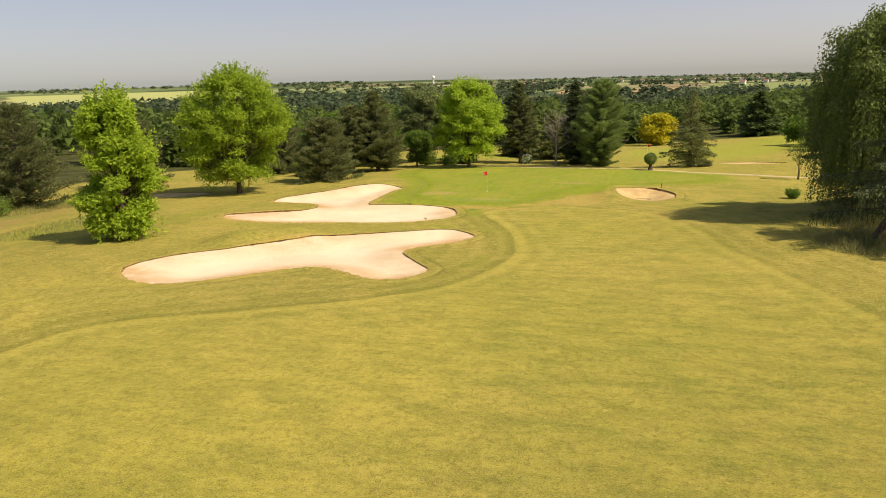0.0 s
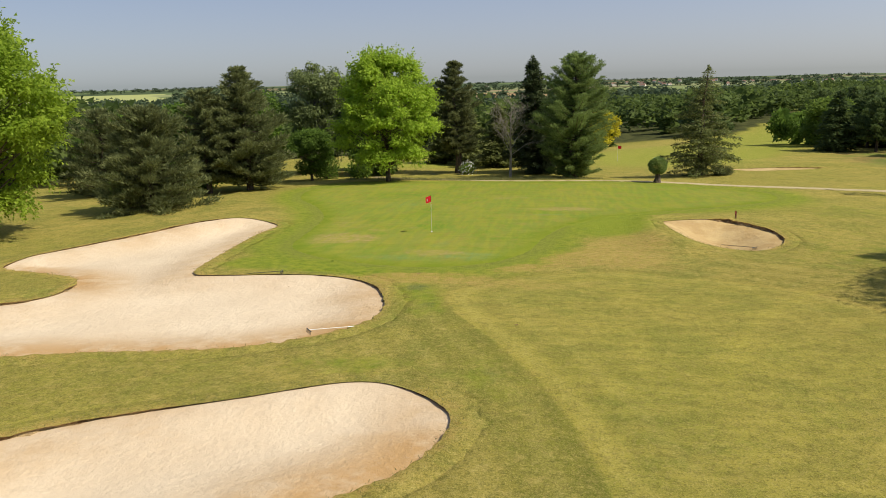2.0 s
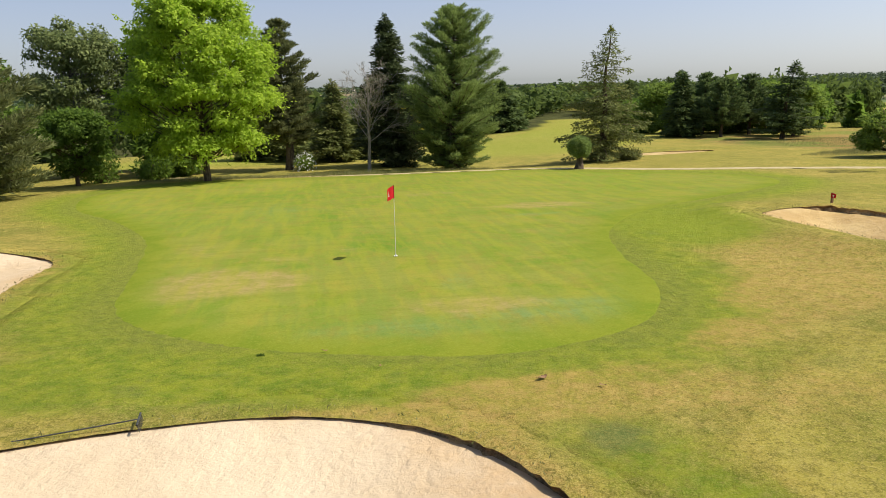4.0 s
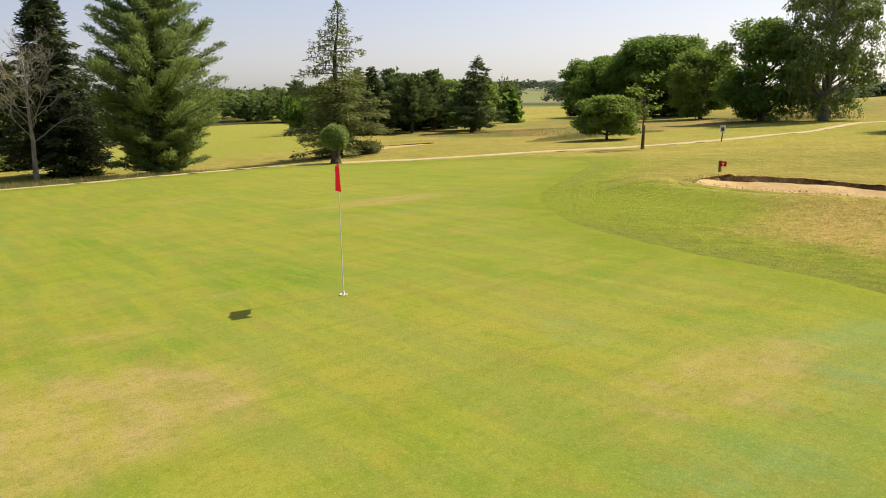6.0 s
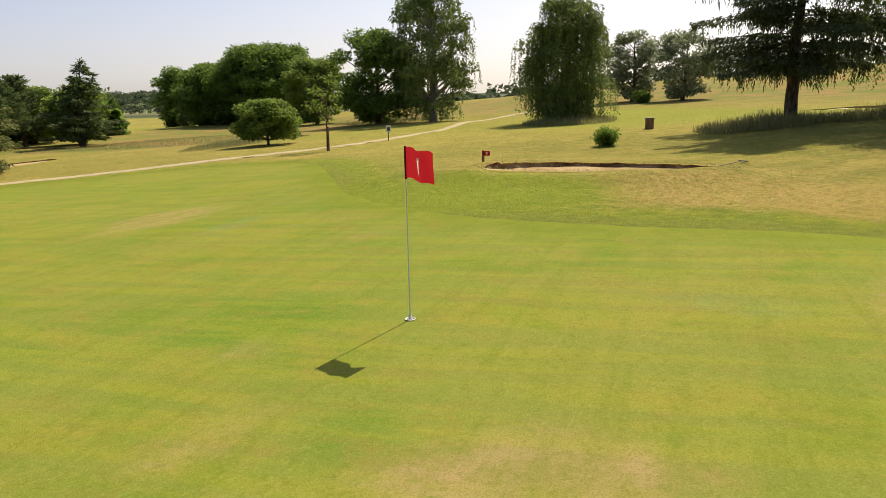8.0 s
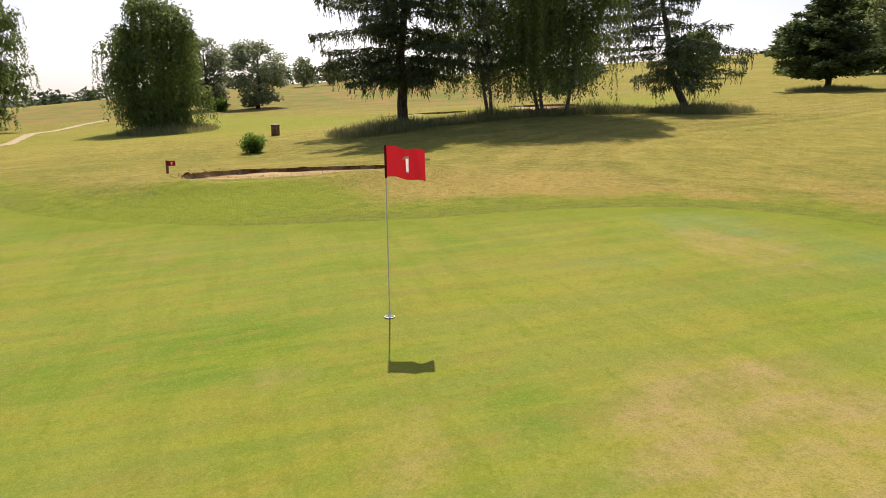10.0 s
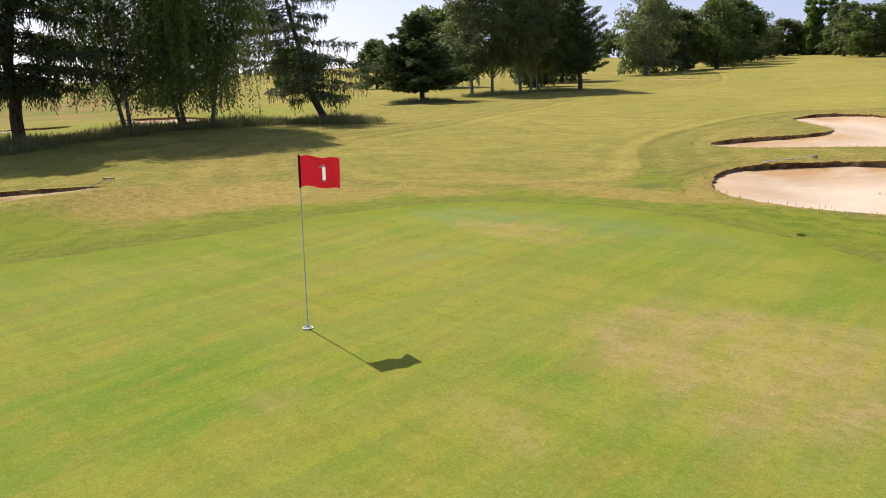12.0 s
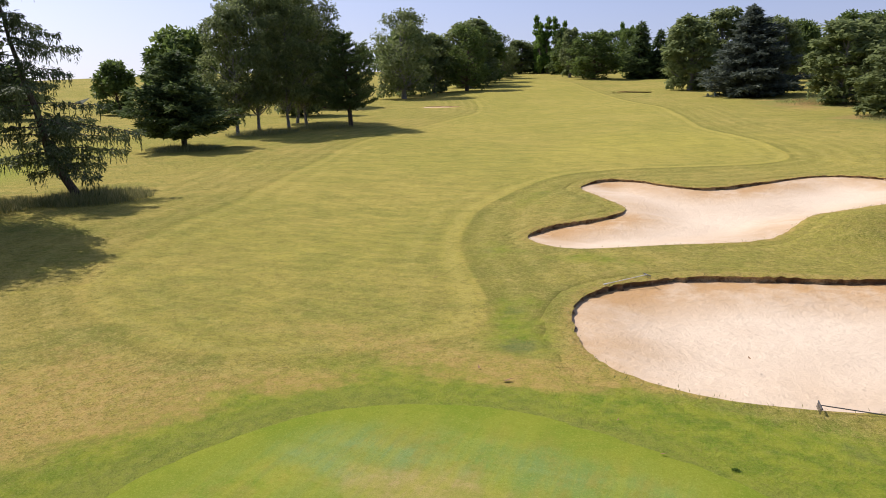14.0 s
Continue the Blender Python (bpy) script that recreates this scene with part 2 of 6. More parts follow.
def green_material():
    """Closely mown putting green with pale, dark and bluish blotches."""
    n = Nodes("putting_green_turf")
    broad, mid, grain = n.noise(0.16, 4, 0.55), n.noise(0.55, 7, 0.68, distortion=0.6), n.noise(55.0, 4, 0.75)
    ragged = n.math("MULTIPLY", n.math("SUBTRACT", n.noise(0.9, 7, 0.72), 0.5), 2.0)
    col = n.mix(n.ramp(broad, 0.35, 0.65), (0.188, 0.243, 0.040), (0.245, 0.25, 0.052))
    col = n.mix(n.math("MULTIPLY", n.ramp(mid, 0.46, 0.64), 0.65), col, (0.145, 0.225, 0.02))
    deep = n.ramp(n.math("ADD", n.attribute("deep"), n.math("MULTIPLY", ragged, 0.5)), 0.25, 0.85)
    col = n.mix(n.math("MULTIPLY", deep, 0.75), col, (0.105, 0.21, 0.02))
    blue = n.math("MULTIPLY", n.ramp(n.math("ADD", n.attribute("bluish"), n.math("MULTIPLY", ragged, 0.5)), 0.3, 0.9), 0.6)
    col = n.mix(blue, col, (0.15, 0.25, 0.105))
    brown = n.math("MULTIPLY", n.ramp(n.noise(1.4, 7, 0.75, n.scaled(1, 0.6, 1)), 0.46, 0.64), 0.6)
    col = n.mix(brown, col, (0.275, 0.215, 0.05))
    pale = n.ramp(n.math("ADD", n.attribute("pale"), n.math("MULTIPLY", ragged, 0.6)), 0.3, 0.9)
    col = n.mix(n.math("MULTIPLY", pale, 0.88), col, n.mix(n.ramp(n.noise(2.5, 5, 0.7), 0.4, 0.6), (0.385, 0.275, 0.12), (0.30, 0.245, 0.075)))
    stripe = n.noise(1.3, 5, 0.65, n.scaled(1.9, 0.22, 1))
    col = n.mix(n.ramp(stripe, 0.42, 0.62, 0.0, 0.35), col, (0.33, 0.32, 0.03))
    cross = n.noise(1.2, 5, 0.65, n.scaled(0.2, 2.2, 1))
    col = n.mix(n.ramp(cross, 0.46, 0.66, 0.0, 0.3), col, (0.14, 0.19, 0.02))
    # the mown edge runs out into the collar
    wander = n.math("ADD", n.attribute("rim"), n.math("MULTIPLY", n.math("SUBTRACT", n.noise(2.0, 5), 0.5), 0.9))
    col = n.mix(n.ramp(wander, 1.7, 0.1), col, n.mix(n.ramp(mid, 0.35, 0.65), (0.215, 0.24, 0.026), (0.15, 0.205, 0.018)))
    col = n.mix(n.ramp(n.noise(9.0, 6, 0.75), 0.48, 0.68, 0.0, 0.4), col, (0.13, 0.16, 0.012))
    col = n.mix(n.ramp(grain, 0.44, 0.66, 0.0, 0.5), col, (0.12, 0.15, 0.014))
    col = n.mix(n.ramp(n.noise(24.0, 5, 0.75), 0.5, 0.68, 0.0, 0.25), col, (0.42, 0.40, 0.10))
    n.bump(grain, 0.5, 0.02)
    return n.finish(col, 0.9, 0.03)


def sand_material():
    n = Nodes("bunker_sand")
    broad, grain, rake = n.noise(0.25, 4), n.noise(60.0, 4, 0.7), n.noise(2.2, 5, 0.6)
    col = n.mix(n.ramp(broad, 0.35, 0.65), (0.70, 0.58, 0.425), (0.635, 0.515, 0.37))
    wet = n.math("MULTIPLY", n.attribute("edge"), n.ramp(n.noise(0.6, 6, 0.7), 0.33, 0.58, 0.45, 1.0))
    col = n.mix(n.math("MULTIPLY", wet, 0.95), col, (0.47, 0.29, 0.125))
    col = n.mix(n.math("MULTIPLY", n.attribute("warm"), 0.95), col, n.mix(n.ramp(n.noise(0.7, 5, 0.65), 0.35, 0.65), (0.53, 0.385, 0.175), (0.41, 0.275, 0.11)))
    col = n.mix(n.ramp(grain, 0.3, 0.8, 0.0, 0.2), col, (0.45, 0.34, 0.24))
    step = n.noise(7.0, 4, 0.7)
    col = n.mix(n.ramp(step, 0.5, 0.7, 0.0, 0.22), col, (0.50, 0.39, 0.28))
    n.bump(n.math("ADD", n.math("MULTIPLY", rake, 1.6), n.math("ADD", n.math("MULTIPLY", grain, 0.3), n.math("MULTIPLY", step, 0.8))), 0.7, 0.07)
    return n.finish(col, 0.95, 0.1)


def soil_material():
    """Crumbling earth under the turf: dark roots and breaks between pale, sandy stretches."""
    n = Nodes("bunker_soil")
    fine = n.noise(14.0, 5, 0.7)
    col = n.mix(n.ramp(n.noise(1.1, 5, 0.7), 0.42, 0.6), (0.46, 0.33, 0.17), (0.17, 0.10, 0.05))
    col = n.mix(n.ramp(fine, 0.45, 0.65, 0.0, 0.6), col, (0.11, 0.07, 0.035))
    n.bump(fine, 0.9, 0.06)
    return n.finish(col, 0.95, 0.1)


def mottled(name, a, b, scale=3.0, rough=0.85, bump=0.3, distance=0.02, specular=0.25, metal=0.0):
    n = Nodes(name)
    col = n.mix(n.ramp(n.noise(scale, 5, 0.6), 0.32, 0.68), a, b)
    fine = n.noise(scale * 9, 4, 0.65)
    col = n.mix(n.ramp(fine, 0.4, 0.8, 0.0, 0.35), col, tuple(0.5 * v for v in a))
    n.bump(fine, bump, distance)
    return n.finish(col, rough, specular, metal)


def bark_material(name, a, b, stretch=0.25):
    n = Nodes(name)
    long = n.noise(9.0, 5, 0.65, n.scaled(1, 1, stretch))
    col = n.mix(n.ramp(long, 0.38, 0.62), a, b)
    n.bump(long, 0.8, 0.04)
    return n.finish(col, 0.9, 0.15)


def leaf_material(name, dark, light, glow=0.35, rough=0.6):
    """Leaves that let some light through; each leaf and each tree differs a little."""
    n = Nodes(name)
    island = n.tree.nodes["Geometry"].outputs["Random Per Island"]
    each = n.add("ShaderNodeObjectInfo").outputs["Random"]
    col = n.mix(n.ramp(island, 0.0, 1.0), dark, light)
    col = n.mix(n.ramp(n.noise(0.7, 3), 0.35, 0.7, 0.0, 0.5), col, dark)
    hue = n.add("ShaderNodeHueSaturation")
    n.put(hue.inputs["Value"], n.ramp(each, 0.0, 1.0, 0.85, 1.15))
    n.link(col, hue.inputs["Color"])
    col = hue.outputs[0]
    n.finish(col, rough, 0.12)
    through_light = n.add("ShaderNodeBsdfTranslucent")
    n.link(n.mix(0.5, col, tuple(min(0.9, 1.3 * v) for v in light)), through_light.inputs[0])
    blend = n.add("ShaderNodeMixShader")
    blend.inputs[0].default_value = glow
    n.link(n.bsdf.outputs[0], blend.inputs[1])
    n.link(through_light.outputs[0], blend.inputs[2])
    n.link(blend.outputs[0], n.out.inputs[0])
    return n.mat


TURF = turf_material("turf")
GREEN = green_material()
SAND = sand_material()
SOIL = soil_material()
GRAVEL = mottled("path_gravel", (0.50, 0.40, 0.24), (0.40, 0.33, 0.17), 2.5, 0.95, 0.6, 0.03)
BARK = bark_material("brown_bark", (0.06, 0.045, 0.032), (0.15, 0.115, 0.08))
GREY_BARK = bark_material("grey_bark", (0.20, 0.175, 0.145), (0.36, 0.32, 0.27))
BIRCH_BARK = bark_material("birch_bark", (0.06, 0.055, 0.05), (0.34, 0.32, 0.29), 1.6)
LIME_LEAF = leaf_material("lime_leaf", (0.18, 0.27, 0.03), (0.42, 0.55, 0.065), 0.52)
DARK_LEAF = leaf_material("dark_broad_leaf", (0.069, 0.119, 0.022), (0.183, 0.284, 0.048), 0.48)
MID_LEAF = leaf_material("mid_broad_leaf", (0.103, 0.167, 0.029), (0.230, 0.312, 0.059), 0.49)
BIRCH_LEAF = leaf_material("birch_leaf", (0.085, 0.115, 0.042), (0.235, 0.275, 0.105), 0.46)
YELLOW_LEAF = leaf_material("golden_leaf", (0.29, 0.28, 0.025), (0.56, 0.49, 0.04), 0.4)
SILVER_LEAF = leaf_material("whitebeam_leaf", (0.15, 0.185, 0.095), (0.32, 0.36, 0.20), 0.48)
WEEP_LEAF = leaf_material("weeping_birch_leaf", (0.075, 0.115, 0.030), (0.215, 0.27, 0.078), 0.38)
PINE_LEAF = leaf_material("pine_needles", (0.079, 0.098, 0.039), (0.236, 0.254, 0.101), 0.34)
PINE_LIGHT = leaf_material("young_pine_needles", (0.094, 0.151, 0.043), (0.310, 0.396, 0.122), 0.44)
NORWAY_LEAF = leaf_material("norway_spruce_needles", (0.050, 0.072, 0.030), (0.120, 0.150, 0.064), 0.26)
SPRUCE_LEAF = leaf_material("spruce_needles", (0.055, 0.090, 0.030), (0.155, 0.205, 0.070), 0.32)
LARCH_LEAF = leaf_material("thin_spruce_needles", (0.109, 0.139, 0.043), (0.261, 0.283, 0.094), 0.33)
CEDAR_LEAF = leaf_material("blue_cedar_needles", (0.075, 0.095, 0.072), (0.165, 0.195, 0.148), 0.25)
GRASS_BLADE = leaf_material("long_grass", (0.11, 0.14, 0.04), (0.34, 0.31, 0.14), 0.35)
WOOD_LEAF = leaf_material("distant_wood_leaf", (0.060, 0.093, 0.024), (0.165, 0.225, 0.056), 0.44)
# far woods: greens greyed, with distance haze put into the leaf colour
FAR_HAZE_LEAF = leaf_material("far_haze_leaf", (0.052, 0.080, 0.040), (0.105, 0.140, 0.072), 0.3)
FLAG_WHITE = leaf_material("white_flag_print", (0.86, 0.86, 0.86), (0.9, 0.9, 0.9), 0.55)
FLAG_SEAM = mottled("dark_red_seam", (0.12, 0.006, 0.01), (0.18, 0.01, 0.015), 30.0, 0.8, 0.1, 0.002)
PETAL = leaf_material("white_petal", (0.6, 0.6, 0.55), (0.8, 0.8, 0.75), 0.3)
RED_CLOTH = leaf_material("red_flag_cloth", (0.48, 0.015, 0.022), (0.55, 0.02, 0.03), 0.35)
WHITE = mottled("white_paint", (0.8, 0.8, 0.78), (0.7, 0.7, 0.68), 14.0, 0.45, 0.05, 0.002, 0.5)
POLE = mottled("pole_paint", (0.78, 0.78, 0.77), (0.68, 0.68, 0.67), 25.0, 0.4, 0.05, 0.002, 0.5)
DARK_METAL = mottled("dark_metal", (0.06, 0.06, 0.062), (0.12, 0.12, 0.12), 20.0, 0.5, 0.1, 0.003, 0.5, 0.6)
STAKE_WOOD = bark_material("weathered_stake", (0.16, 0.09, 0.05), (0.30, 0.18, 0.10), 0.12)
ROOF = mottled("clay_roof", (0.22, 0.13, 0.10), (0.28, 0.17, 0.13), 0.6, 0.9, 0.1, 0.02)
PLASTER = mottled("house_plaster", (0.72, 0.68, 0.60), (0.62, 0.57, 0.50), 0.6, 0.9, 0.1, 0.02)


# ---- shape helpers ----
def smooth(a, b, v):
    t = np.clip((np.asarray(v, float) - a) / (b - a), 0, 1)
    return t * t * (3 - 2 * t)


def hump(x, y, cx, cy, sx, sy):
    return np.exp(-((x - cx) / sx) ** 2 - ((y - cy) / sy) ** 2)


def land(x, y):
    """Height of the ground in metres; the hole of the putting green is at 0, 0, 0."""
    x, y = np.asarray(x, float), np.asarray(y, float)
    z = -0.043 * np.clip(y, -100, 60) + 0.065 * (np.clip(-y, 100, 310) - 100) - (4.5 + 3.0 * smooth(80, 10, x)) * smooth(60, 170, y) - 6.0 * smooth(170, 460, y) * smooth(160, 40, x)
    z = z + 0.6 * hump(x, y, 33, -16, 13, 14) + 0.5 * smooth(24, 40, x) * smooth(-25, -45, y)
    z = z - 0.28 * hump(x, y, 6, -24, 13, 11) + 0.34 * hump(x, y, 14.5, 2.5, 5, 5)
    z = z - 0.45 * smooth(27, 40, y) * smooth(35, 10, x) - 0.35 * hump(x, y, 27, -1, 7, 6)
    z = z - 1.2 * smooth(-14, -50, x) * smooth(-70, -30, y) - 0.3 * hump(x, y, -22, 0, 9, 12)
    z = z + 5 * smooth(60, 260, x) * smooth(130, -20, y)
    for ax, ay, bx, by, up, wide in ((-12.0, -35.4, 1.0, -23.0, 0.06, 1.8), (-10.2, -30.4, -7.6, -28.0, 0.75, 1.9), (-19.6, -7.0, -14.0, 4.6, 0.3, 1.8), (15.2, 5.2, 17.8, 4.0, 0.05, 1.3), (17.8, 4.0, 19.6, 1.0, 0.03, 1.3), (12.5, -3.6, 12.4, 3.0, 0.16, 1.2), (13.0, -4.6, 12.5, -2.0, 0.14, 1.2), (12.9, 3.4, 14.2, 4.8, 0.13, 0.9), (13.4, -4.0, 15.2, -5.4, 0.12, 0.9)):
        t = np.clip(((x - ax) * (bx - ax) + (y - ay) * (by - ay)) / ((bx - ax) ** 2 + (by - ay) ** 2), 0, 1)
        z = z + up * np.exp(-((x - ax - t * (bx - ax)) ** 2 + (y - ay - t * (by - ay)) ** 2) / wide**2)
    r = np.hypot(x, y)
    z = z + (-17 - 0.0018 * r - z) * smooth(330, 900, r) * smooth(-500, -100, y)
    z = z + 17 * hump(x, y, 760, 720, 300, 260) + 14 * smooth(2600, 3400, r) * smooth(300, 1500, y) * smooth(-800, -1500, x)
    near = smooth(140, 60, r)
    return z + near * 0.05 * (np.sin(x * 0.31 + 1.3 * np.sin(y * 0.17)) + np.sin(y * 0.27 + 1.1 * np.sin(x * 0.21))) * smooth(9, 16, r)


def level(x, y):
    return float(land(x, y))


def mesh(name, verts, faces, material, parent=None, shade=True, label="", attributes=None):
    """One mesh object from arrays of vertices and of faces (all with as many corners)."""
    verts, faces = np.asarray(verts, np.float32), np.asarray(faces, np.int32)
    me = bpy.data.meshes.new(name)
    me.vertices.add(len(verts))
    me.vertices.foreach_set("co", verts.ravel())
    k = faces.shape[1]
    me.loops.add(faces.size)
    me.loops.foreach_set("vertex_index", faces.ravel())
    me.polygons.add(len(faces))
    me.polygons.foreach_set("loop_start", np.arange(0, faces.size, k, dtype=np.int32))
    me.polygons.foreach_set("use_smooth", np.full(len(faces), shade))
    me.update(calc_edges=True)
    me.materials.append(material)
    for key, values in (attributes or {}).items():
        me.attributes.new(key, "FLOAT", "POINT").data.foreach_set("value", np.asarray(values, np.float32))
    ob = new(name, me)
    if parent:
        ob.parent = parent
    if label:
        tagged(ob, label)
    return ob


def part(name, bm, material, parent, label=""):
    """Links a bmesh as one mesh object under a thing or a part."""
    me = bpy.data.meshes.new(name)
    bm.to_mesh(me)
    bm.free()
    me.materials.append(material)
    ob = new(name, me)
    ob.parent = parent
    return tagged(ob, label)


def join(pieces):
    """Joins (vertices, faces) pairs."""
    verts, faces, n = [], [], 0
    for v, f in pieces:
        verts.append(v)
        faces.append(f + n)
        n += len(v)
    return np.concatenate(verts), np.concatenate(faces)


def tube(path, radii, sides=6):
    """A tapered tube of quads along a path."""
    path, radii = np.asarray(path, float), np.asarray(radii, float)
    along = np.gradient(path, axis=0)
    along /= np.linalg.norm(along, axis=1)[:, None] + 1e-9
    ref = np.where(np.abs(along[:, 2:3]) > 0.9, np.array([[1.0, 0, 0]]), np.array([[0, 0, 1.0]]))
    u = np.cross(along, ref)
    u /= np.linalg.norm(u, axis=1)[:, None] + 1e-9
    w = np.cross(along, u)
    a = np.arange(sides) * 2 * np.pi / sides
    ring = (u[:, None] * np.cos(a)[None, :, None] + w[:, None] * np.sin(a)[None, :, None]) * radii[:, None, None]
    verts = (path[:, None] + ring).reshape(-1, 3)
    i, j = np.meshgrid(np.arange(len(path) - 1), np.arange(sides), indexing="ij")
    a0, a1 = i * sides + j, i * sides + (j + 1) % sides
    return verts, np.stack([a0, a1, a1 + sides, a0 + sides], -1).reshape(-1, 4)


def unit(v):
    return v / (np.linalg.norm(v, axis=-1, keepdims=True) + 1e-9)


def sphere(rng, n):
    return unit(rng.normal(size=(n, 3)))


def blades(centre, axis, facing, length, width):
    """Small pointed leaves: one lopsided triangle each."""
    side = unit(np.cross(axis, facing))
    axis = unit(axis)
    length, width = np.broadcast_to(length, len(centre))[:, None], np.broadcast_to(width, len(centre))[:, None]
    verts = np.stack([centre - side * width * 0.35, centre + axis * length, centre + axis * length * 0.35 + side * width * 0.65], 1).reshape(-1, 3)
    return verts, np.arange(len(centre) * 3).reshape(-1, 3)


def thing(name, x, y, label, category, group="", z=None):
    """An empty at the base of a thing."""
    ob = new(name)
    ob.location = (x, y, level(x, y) if z is None else z)
    return tagged(ob, label, category, group)


def curve_through(points, step=0.2):
    """A closed, evenly spaced outline through corner points (Catmull-Rom)."""
    p = np.asarray(points, float)
    q = []
    for i in range(len(p)):
        a, b, c, d = p[i - 1], p[i], p[(i + 1) % len(p)], p[(i + 2) % len(p)]
        t = np.linspace(0, 1, 24, endpoint=False)[:, None]
        q.append(0.5 * (2 * b + (c - a) * t + (2 * a - 5 * b + 4 * c - d) * t**2 + (3 * b - a - 3 * c + d) * t**3))
    q = np.concatenate(q)
    loop = np.concatenate([q, q[:1]])
    s = np.concatenate([[0], np.cumsum(np.linalg.norm(np.diff(loop, axis=0), axis=1))])
    at = np.linspace(0, s[-1], int(s[-1] / step), endpoint=False)
    out = np.stack([np.interp(at, s, loop[:, k]) for k in (0, 1)], 1)
    area = np.sum(out[:, 0] * np.roll(out[:, 1], -1) - out[:, 1] * np.roll(out[:, 0], -1))
    return out if area > 0 else out[::-1].copy()


def inside_distance(x, y, outline):
    """Distance to an outline, positive inside; and the nearest point on it."""
    shape = np.shape(x)
    p = np.stack([np.ravel(x), np.ravel(y)], 1)
    best, near, crossings = np.full(len(p), 1e9), np.zeros_like(p), np.zeros(len(p), bool)
    for a, b in zip(outline, np.roll(outline, -1, axis=0)):
        ab = b - a
        t = np.clip(((p - a) @ ab) / (ab @ ab + 1e-12), 0, 1)
        c = a + t[:, None] * ab
        d = np.hypot(*(p - c).T)
        closer = d < best
        best[closer], near[closer] = d[closer], c[closer]
        if a[1] != b[1]:
            hit = ((a[1] > p[:, 1]) != (b[1] > p[:, 1])) & (p[:, 0] < ab[0] * (p[:, 1] - a[1]) / ab[1] + a[0])
            crossings ^= hit
    return np.where(crossings, best, -best).reshape(shape), near.reshape(*shape, 2)


def patch(outline, step):
    """A grid of quads trimmed to an outline: plan points, faces and distances from the rim."""
    lo, hi = outline.min(0) - step, outline.max(0) + step
    xs, ys = np.arange(lo[0], hi[0] + step, step), np.arange(lo[1], hi[1] + step, step)
    X, Y = np.meshgrid(xs, ys, indexing="ij")
    d, near = inside_distance(X, Y, outline)
    n = len(ys)
    i, j = np.meshgrid(np.arange(len(xs) - 1), np.arange(n - 1), indexing="ij")
    faces = np.stack([i * n + j, (i + 1) * n + j, (i + 1) * n + j + 1, i * n + j + 1], -1).reshape(-1, 4)
    flat = d.ravel()
    faces = faces[(flat[faces] > 0).sum(1) >= 1]
    pts = np.where((flat > 0)[:, None], np.stack([X.ravel(), Y.ravel()], 1), near.reshape(-1, 2))
    q = pts[faces]
    size = 0.5 * ((q[:, 2, 0] - q[:, 0, 0]) * (q[:, 3, 1] - q[:, 1, 1]) - (q[:, 3, 0] - q[:, 1, 0]) * (q[:, 2, 1] - q[:, 0, 1]))
    faces = faces[size > 0.06 * step * step]
    used, faces = np.unique(faces, return_inverse=True)
    return pts[used], faces.reshape(-1, 4), np.maximum(flat[used], 0)


# ---- ground, putting green, bunkers, path ----
GREEN_LINE = 1.035 * curve_through([(-6.6, -4.4), (-4.4, -7.0), (-1.6, -8.4), (1.2, -8.9), (4.0, -7.8), (5.6, -5.2), (6.3, -1.6), (7.6, 2.2),
                            (10.6, 5.8), (15.4, 8.8), (21.0, 12.6), (22.8, 17.0), (21.2, 21.8), (14.4, 25.4), (6.6, 27.0), (-3.0, 28.0),
                            (-10.6, 26.4), (-14.3, 22.0), (-13.6, 16.2), (-10.6, 11.0), (-8.2, 5.6), (-7.3, 0.4)])
FRONT_BUNKER = [(-12.1, -39.6), (-11.4, -36.0), (-8.8, -32.6), (-6.2, -29.2), (-4.4, -26.0), (-1.0, -24.1), (2.3, -22.6), (4.6, -24.2),
                (4.2, -26.8), (2.6, -28.8), (1.7, -31.0), (3.4, -33.8), (4.9, -36.2), (4.2, -38.8), (2.4, -39.0), (0.2, -37.6),
                (-1.8, -37.1), (-4.0, -39.2), (-7.2, -42.4), (-10.0, -42.2)]
SIDE_BUNKER = [(-18.2, -20.0), (-15.6, -18.0), (-12.6, -16.0), (-13.2, -13.0), (-16.4, -11.2), (-19.8, -9.4), (-19.2, -6.4), (-17.0, -1.6),
               (-15.4, 2.4), (-12.8, 4.3), (-10.3, 2.6), (-10.2, -1.2), (-9.4, -8.0), (-8.7, -11.2), (-7.4, -11.4), (-4.8, -10.9),
               (-2.4, -11.0), (-0.3, -12.3), (0.9, -15.4), (0.4, -18.0), (-2.4, -20.2), (-7.0, -21.2), (-12.0, -22.6), (-16.4, -22.4)]
ROUND_BUNKER = [(13.5, 2.2), (15.0, 3.2), (16.8, 3.3), (18.2, 2.0), (18.9, 0.2), (18.5, -2.2), (17.0, -4.3), (15.4, -4.4), (14.0, -3.0), (13.3, -1.0), (13.0, 1.4)]
FAIRWAY_LINE = curve_through([(-6.3, -50.4), (-0.4, -45.6), (4.0, -43.0), (7.2, -39.0), (8.5, -31.5), (7.8, -26.0), (6.2, -21.0), (3.4, -15.6),
                              (3.4, -12.4), (9.0, -9.6), (16.0, -12.6), (19.6, -19.7), (21.0, -26.0), (23.4, -34.0), (26.6, -44.0), (30.8, -60.0),
                              (32.2, -87.0), (36.0, -108.0), (54.0, -150.0), (84.0, -216.0), (50.0, -214.0), (16.4, -130.0), (6.7, -108.0),
                              (0.5, -78.0), (-4.8, -62.0)], 0.8)
